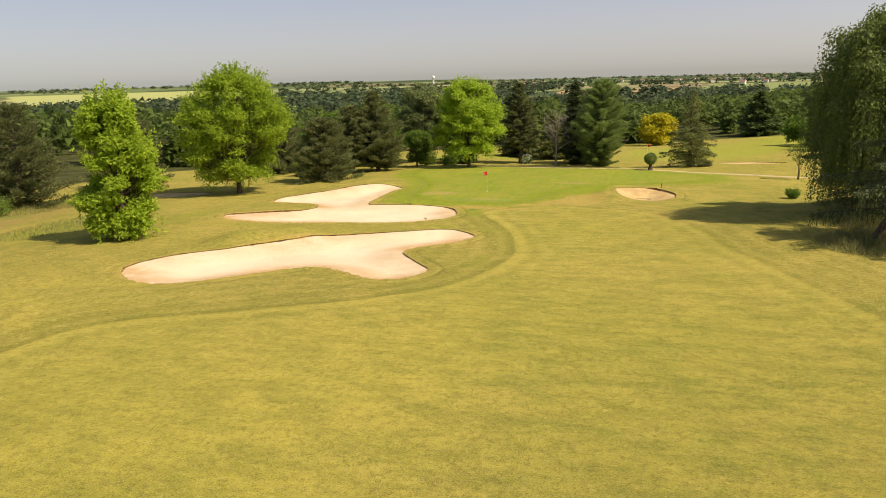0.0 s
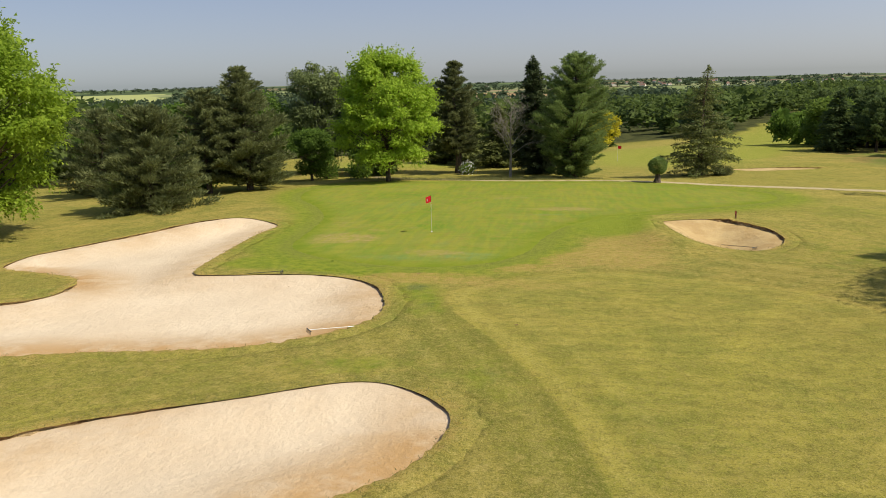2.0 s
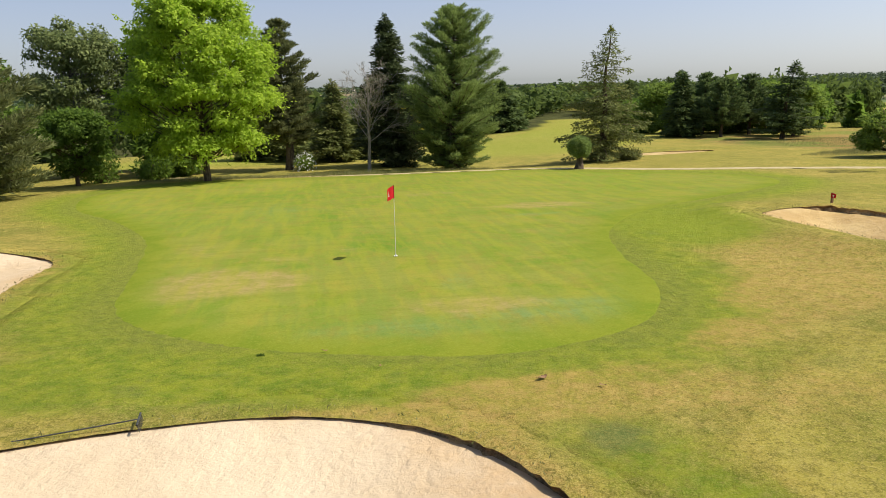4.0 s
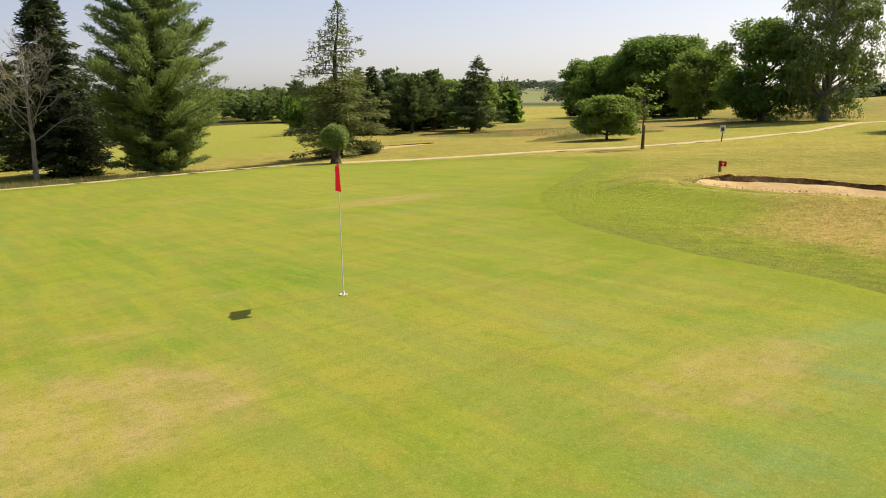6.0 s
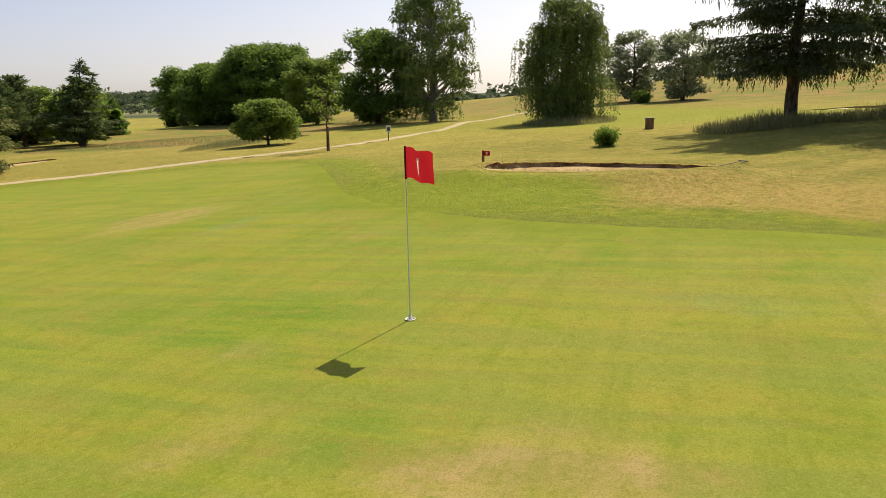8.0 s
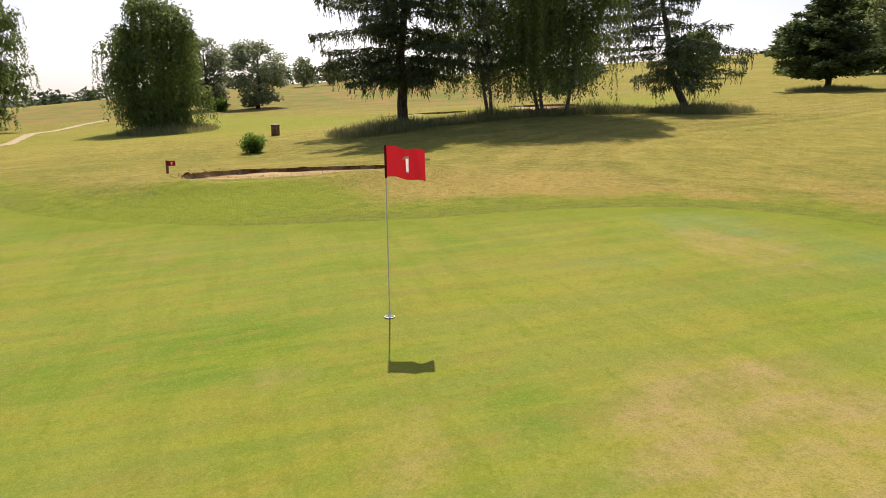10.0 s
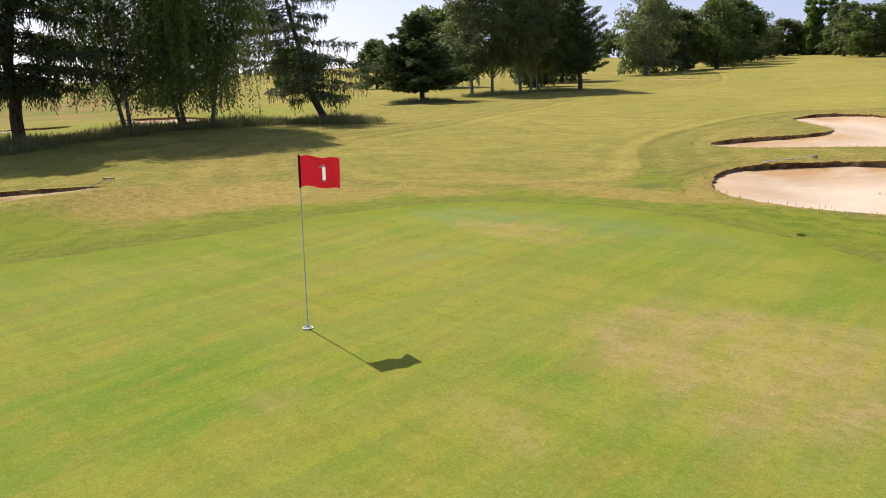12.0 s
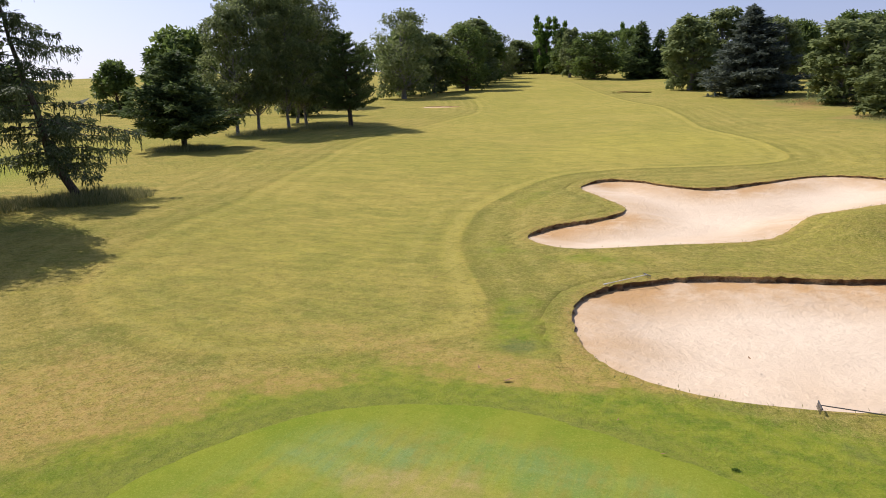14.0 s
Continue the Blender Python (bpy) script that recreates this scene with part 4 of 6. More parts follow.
def broadleaf(name, x, y, height, width, clear, seed, label, bark=BARK, leaf=LIME_LEAF, leaves=24000, size=0.24, lobes=60, droop=0.3, full=0.5,
              strands=0, lean=(0, 0), girth=None, stems=1, group="", category="tree", lobe_size=0.15, long=1.5, twigs=1, hem=0.35, fill=0.06, shoots=0):
    """A deciduous tree: crooked stems, limbs out to leafy lobes, and hanging sprays where it weeps."""
    rng = np.random.RandomState(seed)
    girth = girth or 0.022 * height
    wood, crown, lines = [], [], []
    for s in range(stems):
        a = rng.uniform(0, 6.28)
        foot = np.array([math.cos(a), math.sin(a), 0]) * (0.0 if stems == 1 else 0.10 * width)
        tip = (lean[0] + (stems > 1) * foot[0] * 1.6, lean[1] + (stems > 1) * foot[1] * 1.6)
        line = trunk_line(rng, height * (0.9 if s == 0 else rng.uniform(0.7, 0.85)), tip) + foot
        r = girth / (1 if stems == 1 else 1.5) * np.array([1.45, 1.0, 0.9, 0.8, 0.68, 0.55, 0.4, 0.26, 0.08])
        wood.append(tube(line, r, 8))
        lines.append(line)
    h0 = clear * height
    u = rng.uniform(0.02, 0.98, lobes) ** 0.9
    env = np.sqrt(np.clip(1 - np.abs(2 * (u * (1 - 0.0)) - 2 * full) ** 2.2 / (2 * max(full, 1 - full)) ** 2.2, 0.04, 1))
    ang = np.arange(lobes) * 2.4 + rng.uniform(-0.5, 0.5, lobes)
    rad = width / 2 * env * (0.35 + 0.55 * np.sqrt(rng.uniform(0, 1, lobes)))
    centre = np.column_stack([rad * np.cos(ang) + lean[0] * u, rad * np.sin(ang) + lean[1] * u, h0 + (height - h0) * u * 0.95])
    radius = width * lobe_size * rng.uniform(0.7, 1.35, lobes)
    centre[:, 2] = np.minimum(centre[:, 2], height - radius * 0.9)
    for i in range(lobes):
        line = lines[i % stems]
        t = np.clip((centre[i, 2] - 0.12 * height - 0.3 * rad[i]) / line[-1, 2], 0.12, 0.93)
        start = along(line, t)
        wood.append(tube(bent(start, centre[i], rng, -0.04 * rad[i], 5), girth * 0.34 * (1.05 - t) * np.array([1, 0.8, 0.6, 0.42, 0.2]) + 0.012, 5))
        for _ in range(twigs):
            wood.append(tube(bent(centre[i] * 0.85 + start * 0.15, centre[i] + sphere(rng, 1)[0] * radius[i] * 0.8, rng, 0, 4), [0.03, 0.024, 0.016, 0.006], 3))
    share = rng.multinomial(leaves, radius**2 / np.sum(radius**2))
    for c, r, k in zip(centre, radius, share):
        d = sphere(rng, k)
        d[:, 2] = np.where(d[:, 2] < -0.3, d[:, 2] * 0.7, d[:, 2])
        p = c + d * (r * (0.35 + 0.7 * rng.uniform(0, 1, k) ** 0.6))[:, None] * np.array([1.1, 1.1, 0.85])
        axis = unit(d * 0.7 + rng.normal(0, 0.6, (k, 3)) + np.array([0, 0, -droop]))
        facing = unit(d + np.array([0, 0, 0.8]) + rng.normal(0, 0.6, (k, 3)))
        ln = size * 1.15 * rng.uniform(0.6, 1.35, k)
        crown.append(blades(p, axis, facing, ln, ln * 0.72))
        # leafy mass within the lobe
        k = max(4, int(k * fill))
        d = sphere(rng, k)
        ln = r * rng.uniform(0.3, 0.55, k)
        crown.append(blades(c + d * (r * 0.45 * rng.uniform(0, 1, k))[:, None], unit(d + rng.normal(0, 0.5, (k, 3))), unit(d + np.array([0, 0, 0.6])), ln, ln * 0.9))
    if fill > 0:
        k = int(110 * lobes * fill)
        i = rng.randint(lobes, size=k)
        p = centre[i] * np.array([0.55, 0.55, 1.0]) + rng.normal(0, 0.05 * width, (k, 3))
        p[:, 2] = np.clip(p[:, 2], h0 + 0.1 * (height - h0), height * 0.88)
        ln = (0.25 + width * 0.025) * rng.uniform(0.6, 1.2, k)
        crown.append(blades(p, sphere(rng, k), sphere(rng, k), ln, ln * 0.9))
    for _ in range(shoots):
        # leafy shoots that stand out of the crown
        i = rng.randint(lobes)
        d = unit(unit(centre[i] - np.array([lean[0] * 0.5, lean[1] * 0.5, h0 + 0.4 * (height - h0)])) + 0.5 * sphere(rng, 1)[0] + np.array([0, 0, 0.3]))
        k = 16
        t = rng.uniform(0, 1, k)
        p = centre[i] + d * (radius[i] * 0.7 + t * rng.uniform(0.5, 1.2))[:, None] + rng.normal(0, 0.07, (k, 3))
        ln = size * rng.uniform(0.7, 1.3, k)
        crown.append(blades(p, unit(d + rng.normal(0, 0.7, (k, 3)) + np.array([0, 0, -0.3])), sphere(rng, k), ln, ln * 0.7))
    for _ in range(strands):
        i = rng.randint(lobes)
        d = sphere(rng, 1)[0]
        top = centre[i] + d * radius[i]
        drop = min(rng.uniform(0.5, 1.0) * long, top[2] - hem * rng.uniform(0.7, 1.3))
        if drop < 0.3:
            continue
        k = int(drop / 0.1) + 3
        t = (np.arange(k) + rng.uniform(0, 1, k)) / k
        p = top + np.column_stack([d[0] * 0.3 * np.sqrt(t), d[1] * 0.3 * np.sqrt(t), -drop * t]) + rng.normal(0, 0.04, (k, 3))
        axis = unit(rng.normal(0, 0.45, (k, 3)) + np.array([0, 0, -1.0]))
        ln = size * rng.uniform(0.6, 1.2, k)
        crown.append(blades(p, axis, unit(rng.normal(size=(k, 3)) + np.array([d[0], d[1], 0.2])), ln, ln * 0.5))
    return tree_of(name, x, y, label, wood, crown, bark, leaf, group, category, (height, width))


def conifer(name, x, y, height, width, clear, seed, label, bark=BARK, leaf=SPRUCE_LEAF, step=0.34, arms=7, droop=0.25, lift=0.1, power=0.8,
            thick=39, hang=0.0, lean=(0, 0), needle=0.34, gaps=0.15, group="", top_thin=1.0, core=5, girth=0.017):
    """A spruce, fir or cedar: whorls of boughs with flat sprays, and curtains that hang from them."""
    rng = np.random.RandomState(seed)
    line = trunk_line(rng, height * 0.99, lean, 12)
    wood = [tube(line, girth * height * np.linspace(1.25, 0.06, 12), 8)]
    crown = []
    count = int(arms * (1 - clear) * height / step)
    for b in range(count):
        u = ((b + rng.uniform(0, 1)) / count) ** 1.12
        if rng.uniform() < gaps:
            continue
        z = height * (clear + (1 - clear) * u * 0.985)
        base = along(line, z / height)
        a = b * 2.4 + rng.normal(0, 0.35)
        ln = (width / 2 * (1 - u) ** power * (0.65 + 0.35 * float(smooth(0, 0.18, u))) + 0.12) * rng.uniform(0.5, 1.12)
        way = np.array([math.cos(a), math.sin(a), 0])
        s = np.linspace(0, 1, 6)
        sag = droop * rng.uniform(0.6, 1.4)
        dip = (lift * s - sag * s**1.5 + 0.14 * sag * s**4) * ln
        path = base + way * (s * ln)[:, None] + np.array([0, 0, 1.0]) * dip[:, None]
        wood.append(tube(path[[0, 2, 4, 5]], (0.014 + 0.009 * ln) * np.array([1, 0.7, 0.4, 0.15]), 3))
        k = max(8, int(1.7 * thick * ln * (top_thin if u > 0.5 else 1.0)))
        t = rng.uniform(0.06, 1.0, k) ** 0.8
        across = np.array([-way[1], way[0], 0])
        off = rng.uniform(-1, 1, k) * (0.10 + 0.34 * ln * (1 - t) * t * 2.2)
        p = np.stack([np.interp(t, s, path[:, q]) for q in range(3)], 1) + across * off[:, None]
        p[:, 2] += -np.abs(off) * 0.3 + rng.normal(0, 0.09, k)
        axis = unit(way * 0.7 + across * (np.sign(off) * 0.6)[:, None] + rng.normal(0, 0.45, (k, 3)) + np.array([0, 0, -0.1 - hang]))
        sz = needle * rng.uniform(0.6, 1.3, k)
        crown.append(blades(p, axis, unit(np.array([0, 0, 1.0]) + rng.normal(0, 0.8, (k, 3))), sz, sz * 0.42))
        if core:
            # shaded inner twigs
            t = rng.uniform(0.05, 0.5, core)
            p = np.stack([np.interp(t, s, path[:, q]) for q in range(3)], 1) + rng.normal(0, 0.1, (core, 3))
            sz = (0.2 + 0.16 * ln) * rng.uniform(0.6, 1.1, core)
            crown.append(blades(p, unit(way + rng.normal(0, 0.6, (core, 3))), unit(np.array([0, 0, 1.0]) + rng.normal(0, 0.5, (core, 3))), sz, sz * 0.6))
        if hang > 0:
            # curtains: chains of shoots, each hanging from the one above
            k = int(thick * ln * 0.24)
            t = rng.uniform(0.2, 1, k)
            p = np.stack([np.interp(t, s, path[:, q]) for q in range(3)], 1) + rng.normal(0, 0.05, (k, 3))
            reach = hang * rng.uniform(0.35, 1.1, k)
            for link in range(6):
                q = p - np.array([0, 0, 1.0]) * (reach * link / 6)[:, None] + rng.normal(0, 0.025, (k, 3))
                sz = reach / 6 * rng.uniform(1.5, 2.3, k)
                crown.append(blades(q, unit(rng.normal(0, 0.16, (k, 3)) + np.array([0, 0, -1.0])), sphere(rng, k), sz, 0.03 + 0.04 * (1 - link / 6)))
    k = 30
    crown.append(blades(line[-1] + rng.normal(0, 0.06, (k, 3)) - np.array([0, 0, 1.0]) * rng.uniform(0, 0.5, (k, 1)),
                        unit(rng.normal(0, 0.4, (k, 3)) + np.array([0, 0, 1.0])), sphere(rng, k), 0.3, 0.08))
    return tree_of(name, x, y, label, wood, crown, bark, leaf, group, "tree", (height, width))


def pine(name, x, y, height, width, clear, seed, label, leaf=PINE_LEAF, leaves=30000, lobes=60, taper=0.75, bark=BARK, lean=(0, 0), group="", needle=0.28, plume=0.1, belly=0.22,
         low=0.75, sweep=0.35):
    """A pine: limbs that sweep upwards, each with plumes of needles along its outer half, fullest at the belly and ragged above."""
    rng = np.random.RandomState(seed)
    line = trunk_line(rng, height * 0.95, lean, 10)
    wood = [tube(line, 0.019 * height * np.linspace(1.25, 0.1, 10), 8)]
    u = ((np.arange(lobes) + rng.uniform(0, 1, lobes)) / lobes) ** 1.15
    env = np.where(u < belly, low + (1 - low) * smooth(0, belly, u), (np.clip(1 - u, 0, 1) / (1 - belly)) ** taper) + 0.04
    ang = np.arange(lobes) * 2.4 + rng.uniform(-0.5, 0.5, lobes)
    reach = width / 2 * env * rng.uniform(0.55, 1.08, lobes)
    base = clear * height
    foot = base + (height * 0.97 - base) * u
    crown = []
    weight = reach + 0.25
    share = rng.multinomial(leaves, weight / weight.sum())
    for i in range(lobes):
        way = np.array([math.cos(ang[i]), math.sin(ang[i]), 0])
        up = sweep * rng.uniform(0.5, 1.4) * (0.35 + 0.9 * u[i])
        start = along(line, min(foot[i] / (height * 0.95), 0.98))
        s = np.linspace(0, 1, 5)
        path = start + way * (s * reach[i])[:, None] + np.array([0, 0, 1.0]) * (reach[i] * up * s**1.6 - 0.10 * reach[i] * np.sin(np.pi * s))[:, None]
        path[:, 2] = np.minimum(path[:, 2], height * 0.99)
        wood.append(tube(path, (0.02 + 0.014 * reach[i]) * np.array([1, 0.8, 0.6, 0.4, 0.15]), 4))
        r = width * plume * (0.45 + 0.6 * env[i]) * rng.uniform(0.75, 1.25)
        k = share[i]
        t = 1 - 0.75 * rng.uniform(0, 1, k) ** 1.3
        d = sphere(rng, k)
        d[:, 2] = np.where(d[:, 2] < -0.2, -0.5 * d[:, 2], d[:, 2])
        p = np.stack([np.interp(t, s, path[:, q]) for q in range(3)], 1) + d * (r * (1.15 - 0.5 * t) * rng.uniform(0.25, 1.0, k))[:, None] * np.array([1, 1, 0.75])
        axis = unit(way * 0.55 + np.array([0, 0, 0.6]) + d * 0.5 + rng.normal(0, 0.35, (k, 3)))
        sz = needle * rng.uniform(0.6, 1.35, k)
        crown.append(blades(p, axis, unit(d + np.array([0, 0, 0.5]) + rng.normal(0, 0.6, (k, 3))), sz, sz * 0.3))
        k = 10
        t = rng.uniform(0.05, 0.5, k)
        p = np.stack([np.interp(t, s, path[:, q]) for q in range(3)], 1) + rng.normal(0, 0.12, (k, 3))
        sz = (0.25 + 0.13 * reach[i]) * rng.uniform(0.6, 1.1, k)
        crown.append(blades(p, unit(way + rng.normal(0, 0.6, (k, 3))), unit(np.array([0, 0, 1.0]) + rng.normal(0, 0.6, (k, 3))), sz, sz * 0.7))
    return tree_of(name, x, y, label, wood, crown, bark, leaf, group, "tree", (height, width))


def bare_tree(name, x, y, height, spread, seed, label):
    """A dead tree: stem, limbs and a haze of fine twigs, with no leaf."""
    rng = np.random.RandomState(seed)
    wood = []
    ob = thing(name, x, y, label, "tree")

    stem = trunk_line(rng, height * 0.78, (0.2, 0.1), 10)
    wood.append(tube(stem, 0.12 * np.linspace(1.2, 0.2, 10), 8))

    def grow(start, way, length, radius, depth):
        p, w = [start], way
        for _ in range(4):
            w = unit(w + rng.normal(0, 0.13, 3) + np.array([0, 0, 0.07]))
            p.append(p[-1] + w * length / 4)
        p = np.array(p)
        wood.append(tube(p, radius * np.linspace(1, 0.4, 5), 5 if depth < 1 else 3))
        if depth < 3:
            for _ in range((5, 4, 2)[depth]):
                grow(along(p, rng.uniform(0.3, 1.0)), unit(w + sphere(rng, 1)[0] * 0.75), length * rng.uniform(0.35, 0.6), max(radius * 0.55, 0.009), depth + 1)
    for i in range(22):
        t = 0.32 + 0.66 * i / 21
        a = i * 2.4
        grow(along(stem, t), unit(np.array([math.cos(a), math.sin(a), rng.uniform(0.5, 1.1)])), height * 0.34 * (1.15 - 0.75 * t), 0.036 * (1.3 - t), 0)
    v, f = join(wood)
    v[:, :2] *= spread / ((np.percentile(v[:, 0], 98.5) - np.percentile(v[:, 0], 1.5)))
    v[:, 2] *= height / v[:, 2].max()
    mesh("trunk", v, f, GREY_BARK, ob)
    return ob


def shrub(name, x, y, height, width, seed, label, leaf=MID_LEAF, leaves=2860, size=0.13, group="", category="shrub", bloom=0):
    rng = np.random.RandomState(seed)
    ob = thing(name, x, y, label, category, group)
    wood, crown = [], []
    for i in range(26):
        d = unit(sphere(rng, 1)[0] * np.array([1, 1, 0.3]) + np.array([0, 0, 0.75]))
        tip = d * np.array([width / 2, width / 2, height * 0.85]) * rng.uniform(0.55, 0.95)
        wood.append(tube(bent((0, 0, -0.1), tip, rng, 0, 4), [0.03, 0.022, 0.014, 0.006], 4))
        k = leaves // 26
        e = sphere(rng, k)
        p = tip * rng.uniform(0.45, 1.0, (k, 1)) + e * (rng.uniform(0.2, 1, (k, 1)) ** 0.5) * width * 0.17
        p[:, 2] = np.maximum(p[:, 2], 0.04)
        sz = size * rng.uniform(0.6, 1.3, k)
        crown.append(blades(p, unit(e + rng.normal(0, 0.5, (k, 3)) + np.array([0, 0, 0.2])), unit(e + rng.normal(0, 0.7, (k, 3))), sz, sz * 0.6))
    mesh("stems", *join(wood), BARK, ob)
    mesh("foliage", *join(crown), leaf, ob)
    if bloom:
        e = sphere(rng, bloom)
        e[:, 2] = np.abs(e[:, 2])
        p = e * np.array([width / 2, width / 2, height * 0.9]) * rng.uniform(0.85, 1.05, (bloom, 1))
        mesh("blossom", *blades(p, sphere(rng, bloom), unit(e), 0.16, 0.15), PETAL, ob, label="small white flowers")
    return ob


# north side of the green
broadleaf("lime_tree", -9.5, 29.8, 12.6, 8.8, 0.14, 11, "tall bright green lime tree behind the putting green", leaves=44000, lobes=170, droop=0.6, strands=900, full=0.46, size=0.19, lobe_size=0.08, long=0.9, girth=0.17, shoots=420)
broadleaf("lime_tree", -28.8, -1.0, 14.0, 10.6, 0.13, 12, "large bright green lime tree with hanging foliage", leaves=38000, lobes=170, droop=0.7, strands=1100, full=0.48, long=1.3, size=0.2, lobe_size=0.075, girth=0.22, shoots=420)
broadleaf("young_poplar_tree", -19.2, -31.3, 10.2, 4.6, 0.03, 13, "narrow bright green leafy tree beside the front bunker", leaves=34000, lobes=120, droop=0.4, strands=120, full=0.42, lobe_size=0.12, size=0.2, shoots=260, fill=0.12)
pine("pine_tree", -4.6, 45.0, 12.9, 5.2, 0.18, 14, "tall dark pine tree behind the green", leaves=30000, lobes=90, taper=0.8, belly=0.3, plume=0.11)
bare_tree("dead_tree", 2.1, 38.4, 9.2, 5.0, 15, "grey leafless dead tree between the conifers")
conifer("spruce_tree", 5.2, 44.0, 12.6, 5.4, 0.03, 16, "dark narrow spruce tree behind the green", thick=52, power=0.75, arms=8, gaps=0.05, needle=0.27, leaf=NORWAY_LEAF)
conifer("spruce_tree", -0.5, 52.0, 7.7, 4.6, 0.03, 17, "smaller dull green spruce tree behind the dead tree", leaf=LARCH_LEAF, thick=36)
for i, (tx, ty, th, tw) in enumerate(((-4.6, 57.0, 7.8, 4.6), (-8.6, 60.0, 7.4, 4.8), (3.4, 56.0, 8.2, 5.0))):
    conifer("spruce_tree", tx, ty, th, tw, 0.02, 170 + i, "dull olive spruce tree in the row behind the green", leaf=LARCH_LEAF, thick=26, needle=0.4, group="olive spruces behind the green")
pine("pine_tree", 8.7, 36.3, 12.6, 6.7, 0.03, 18, "broad bushy green pine tree behind the green", leaf=PINE_LIGHT, leaves=95000, lobes=190, taper=0.55, needle=0.18, plume=0.085, belly=0.42, low=0.6, sweep=0.55)
conifer("spruce_tree", 21.6, 36.6, 10.4, 6.2, 0.02, 19, "thin-topped olive spruce tree beside the gravel path", leaf=LARCH_LEAF, thick=46, gaps=0.12, arms=7, droop=0.35, lift=0.2, power=0.72, hang=0.35, top_thin=0.28, step=0.5, needle=0.2, core=1)
shrub("juniper_shrub", 23.6, 35.6, 1.3, 2.6, 20, "low dark juniper shrub under the spruce tree", leaf=PINE_LEAF)
pine("pine_tree", -24.2, 11.6, 8.0, 7.0, 0.0, 21, "dense dark bushy pine tree reaching the ground", leaves=42000, lobes=120, taper=0.5, low=1.0, belly=0.3)
pine("pine_tree", -24.6, 22.0, 9.4, 5.2, 0.12, 22, "dark pine tree in the row west of the green", leaves=26000, lobes=80, taper=0.5)
pine("pine_tree", -21.4, 23.6, 11.2, 6.8, 0.06, 23, "tall dark pine tree in the row west of the green", leaves=36000, lobes=110, taper=0.85, belly=0.25)
broadleaf("young_oak_tree", -19.6, 36.0, 5.6, 4.8, 0.2, 24, "small dark green broadleaf tree behind the green", leaf=DARK_LEAF, leaves=11000, lobes=44, lobe_size=0.12, size=0.2)
broadleaf("birch_tree", -22.5, 48.0, 13.2, 7.4, 0.1, 25, "tall dull green birch tree behind the pines", bark=BIRCH_BARK, leaf=BIRCH_LEAF, leaves=20000, lobes=80, lobe_size=0.11, strands=260, droop=0.8, size=0.24)
broadleaf("birch_tree", -16.0, 50.0, 12.6, 6.8, 0.1, 26, "dull green birch tree behind the lime tree", bark=BIRCH_BARK, leaf=BIRCH_LEAF, leaves=20000, lobes=80, lobe_size=0.11, strands=240, droop=0.8, size=0.24)
for i, (tx, ty, th, tw) in enumerate(((-30.5, 30.0, 8.6, 6.0), (-35.0, 38.0, 9.0, 7.0), (-29.0, 44.0, 10.5, 7.4), (-14.0, 43.0, 7.5, 6.0), (-41.0, 33.0, 8.0, 6.5))):
    broadleaf("hornbeam_tree", tx, ty, th, tw, 0.02, 140 + i, "dark green hornbeam tree behind the pines", leaf=DARK_LEAF, leaves=9000, lobes=60, lobe_size=0.11, size=0.3, twigs=0, group="hornbeams behind the pines")
for i, (tx, ty, th, tw) in enumerate(((-24.0, 33.0, 3.2, 4.4), (-18.5, 38.0, 3.0, 4.2), (-14.5, 37.0, 2.6, 3.6), (-27.5, 27.0, 3.6, 4.6), (-31.0, 20.0, 3.4, 5.0))):
    shrub("hazel_shrub", tx, ty, th, tw, 150 + i, "dark green hazel shrub in the shade behind the pines", leaf=DARK_LEAF, leaves=1800, size=0.26, group="hazels behind the pines")
for i, (tx, ty, th) in enumerate(((58.0, 112.0, 9.5), (61.5, 106.0, 8.6), (66.0, 112.0, 9.8), (70.0, 104.0, 8.8), (75.0, 114.0, 10.0))):
    pine("scots_pine_tree", tx, ty, th, 6.4, 0.2, 160 + i, "dark pine tree beside the far fairway", leaf=SPRUCE_LEAF, leaves=6000, lobes=50, taper=0.6, needle=0.45, group="pines beside the far fairway")
pine("pine_tree", -38.0, 26.0, 8.6, 7.2, 0.02, 27, "dark pine tree beyond the big lime tree", leaves=24000, lobes=80, taper=0.5, low=1.0)
pine("pine_tree", -47.5, 4.0, 11.4, 7.6, 0.02, 28, "dark pine tree on the falling ground to the west", leaves=26000, lobes=80, taper=0.6, low=1.0)
pine("pine_tree", -48.5, -12.0, 10.8, 8.0, 0.0, 29, "broad dark pine tree reaching the ground in the west", leaves=30000, lobes=90, taper=0.5, low=1.0)
shrub("hazel_shrub", -45.0, -19.0, 3.2, 4.6, 30, "spreading green shrub at the foot of a pine", leaf=MID_LEAF, leaves=3380, size=0.22)
shrub("hazel_shrub", -52.0, -22.0, 4.6, 5.4, 31, "tall green shrub at the course's western edge", leaf=MID_LEAF, leaves=3380, size=0.24)
shrub("rose_shrub", -3.2, 43.2, 1.8, 2.2, 32, "green rose shrub dotted with white flowers", bloom=160)
conifer("spruce_tree", 48.0, 170.0, 13.0, 10.0, 0.02, 33, "dark spruce tree on the neighbouring fairway", thick=24, needle=0.8)
broadleaf("golden_maple_tree", 17.5, 148.0, 9.2, 9.4, 0.04, 34, "golden yellow maple tree beside the neighbouring green", leaf=YELLOW_LEAF, leaves=7140, lobes=36, size=0.55)

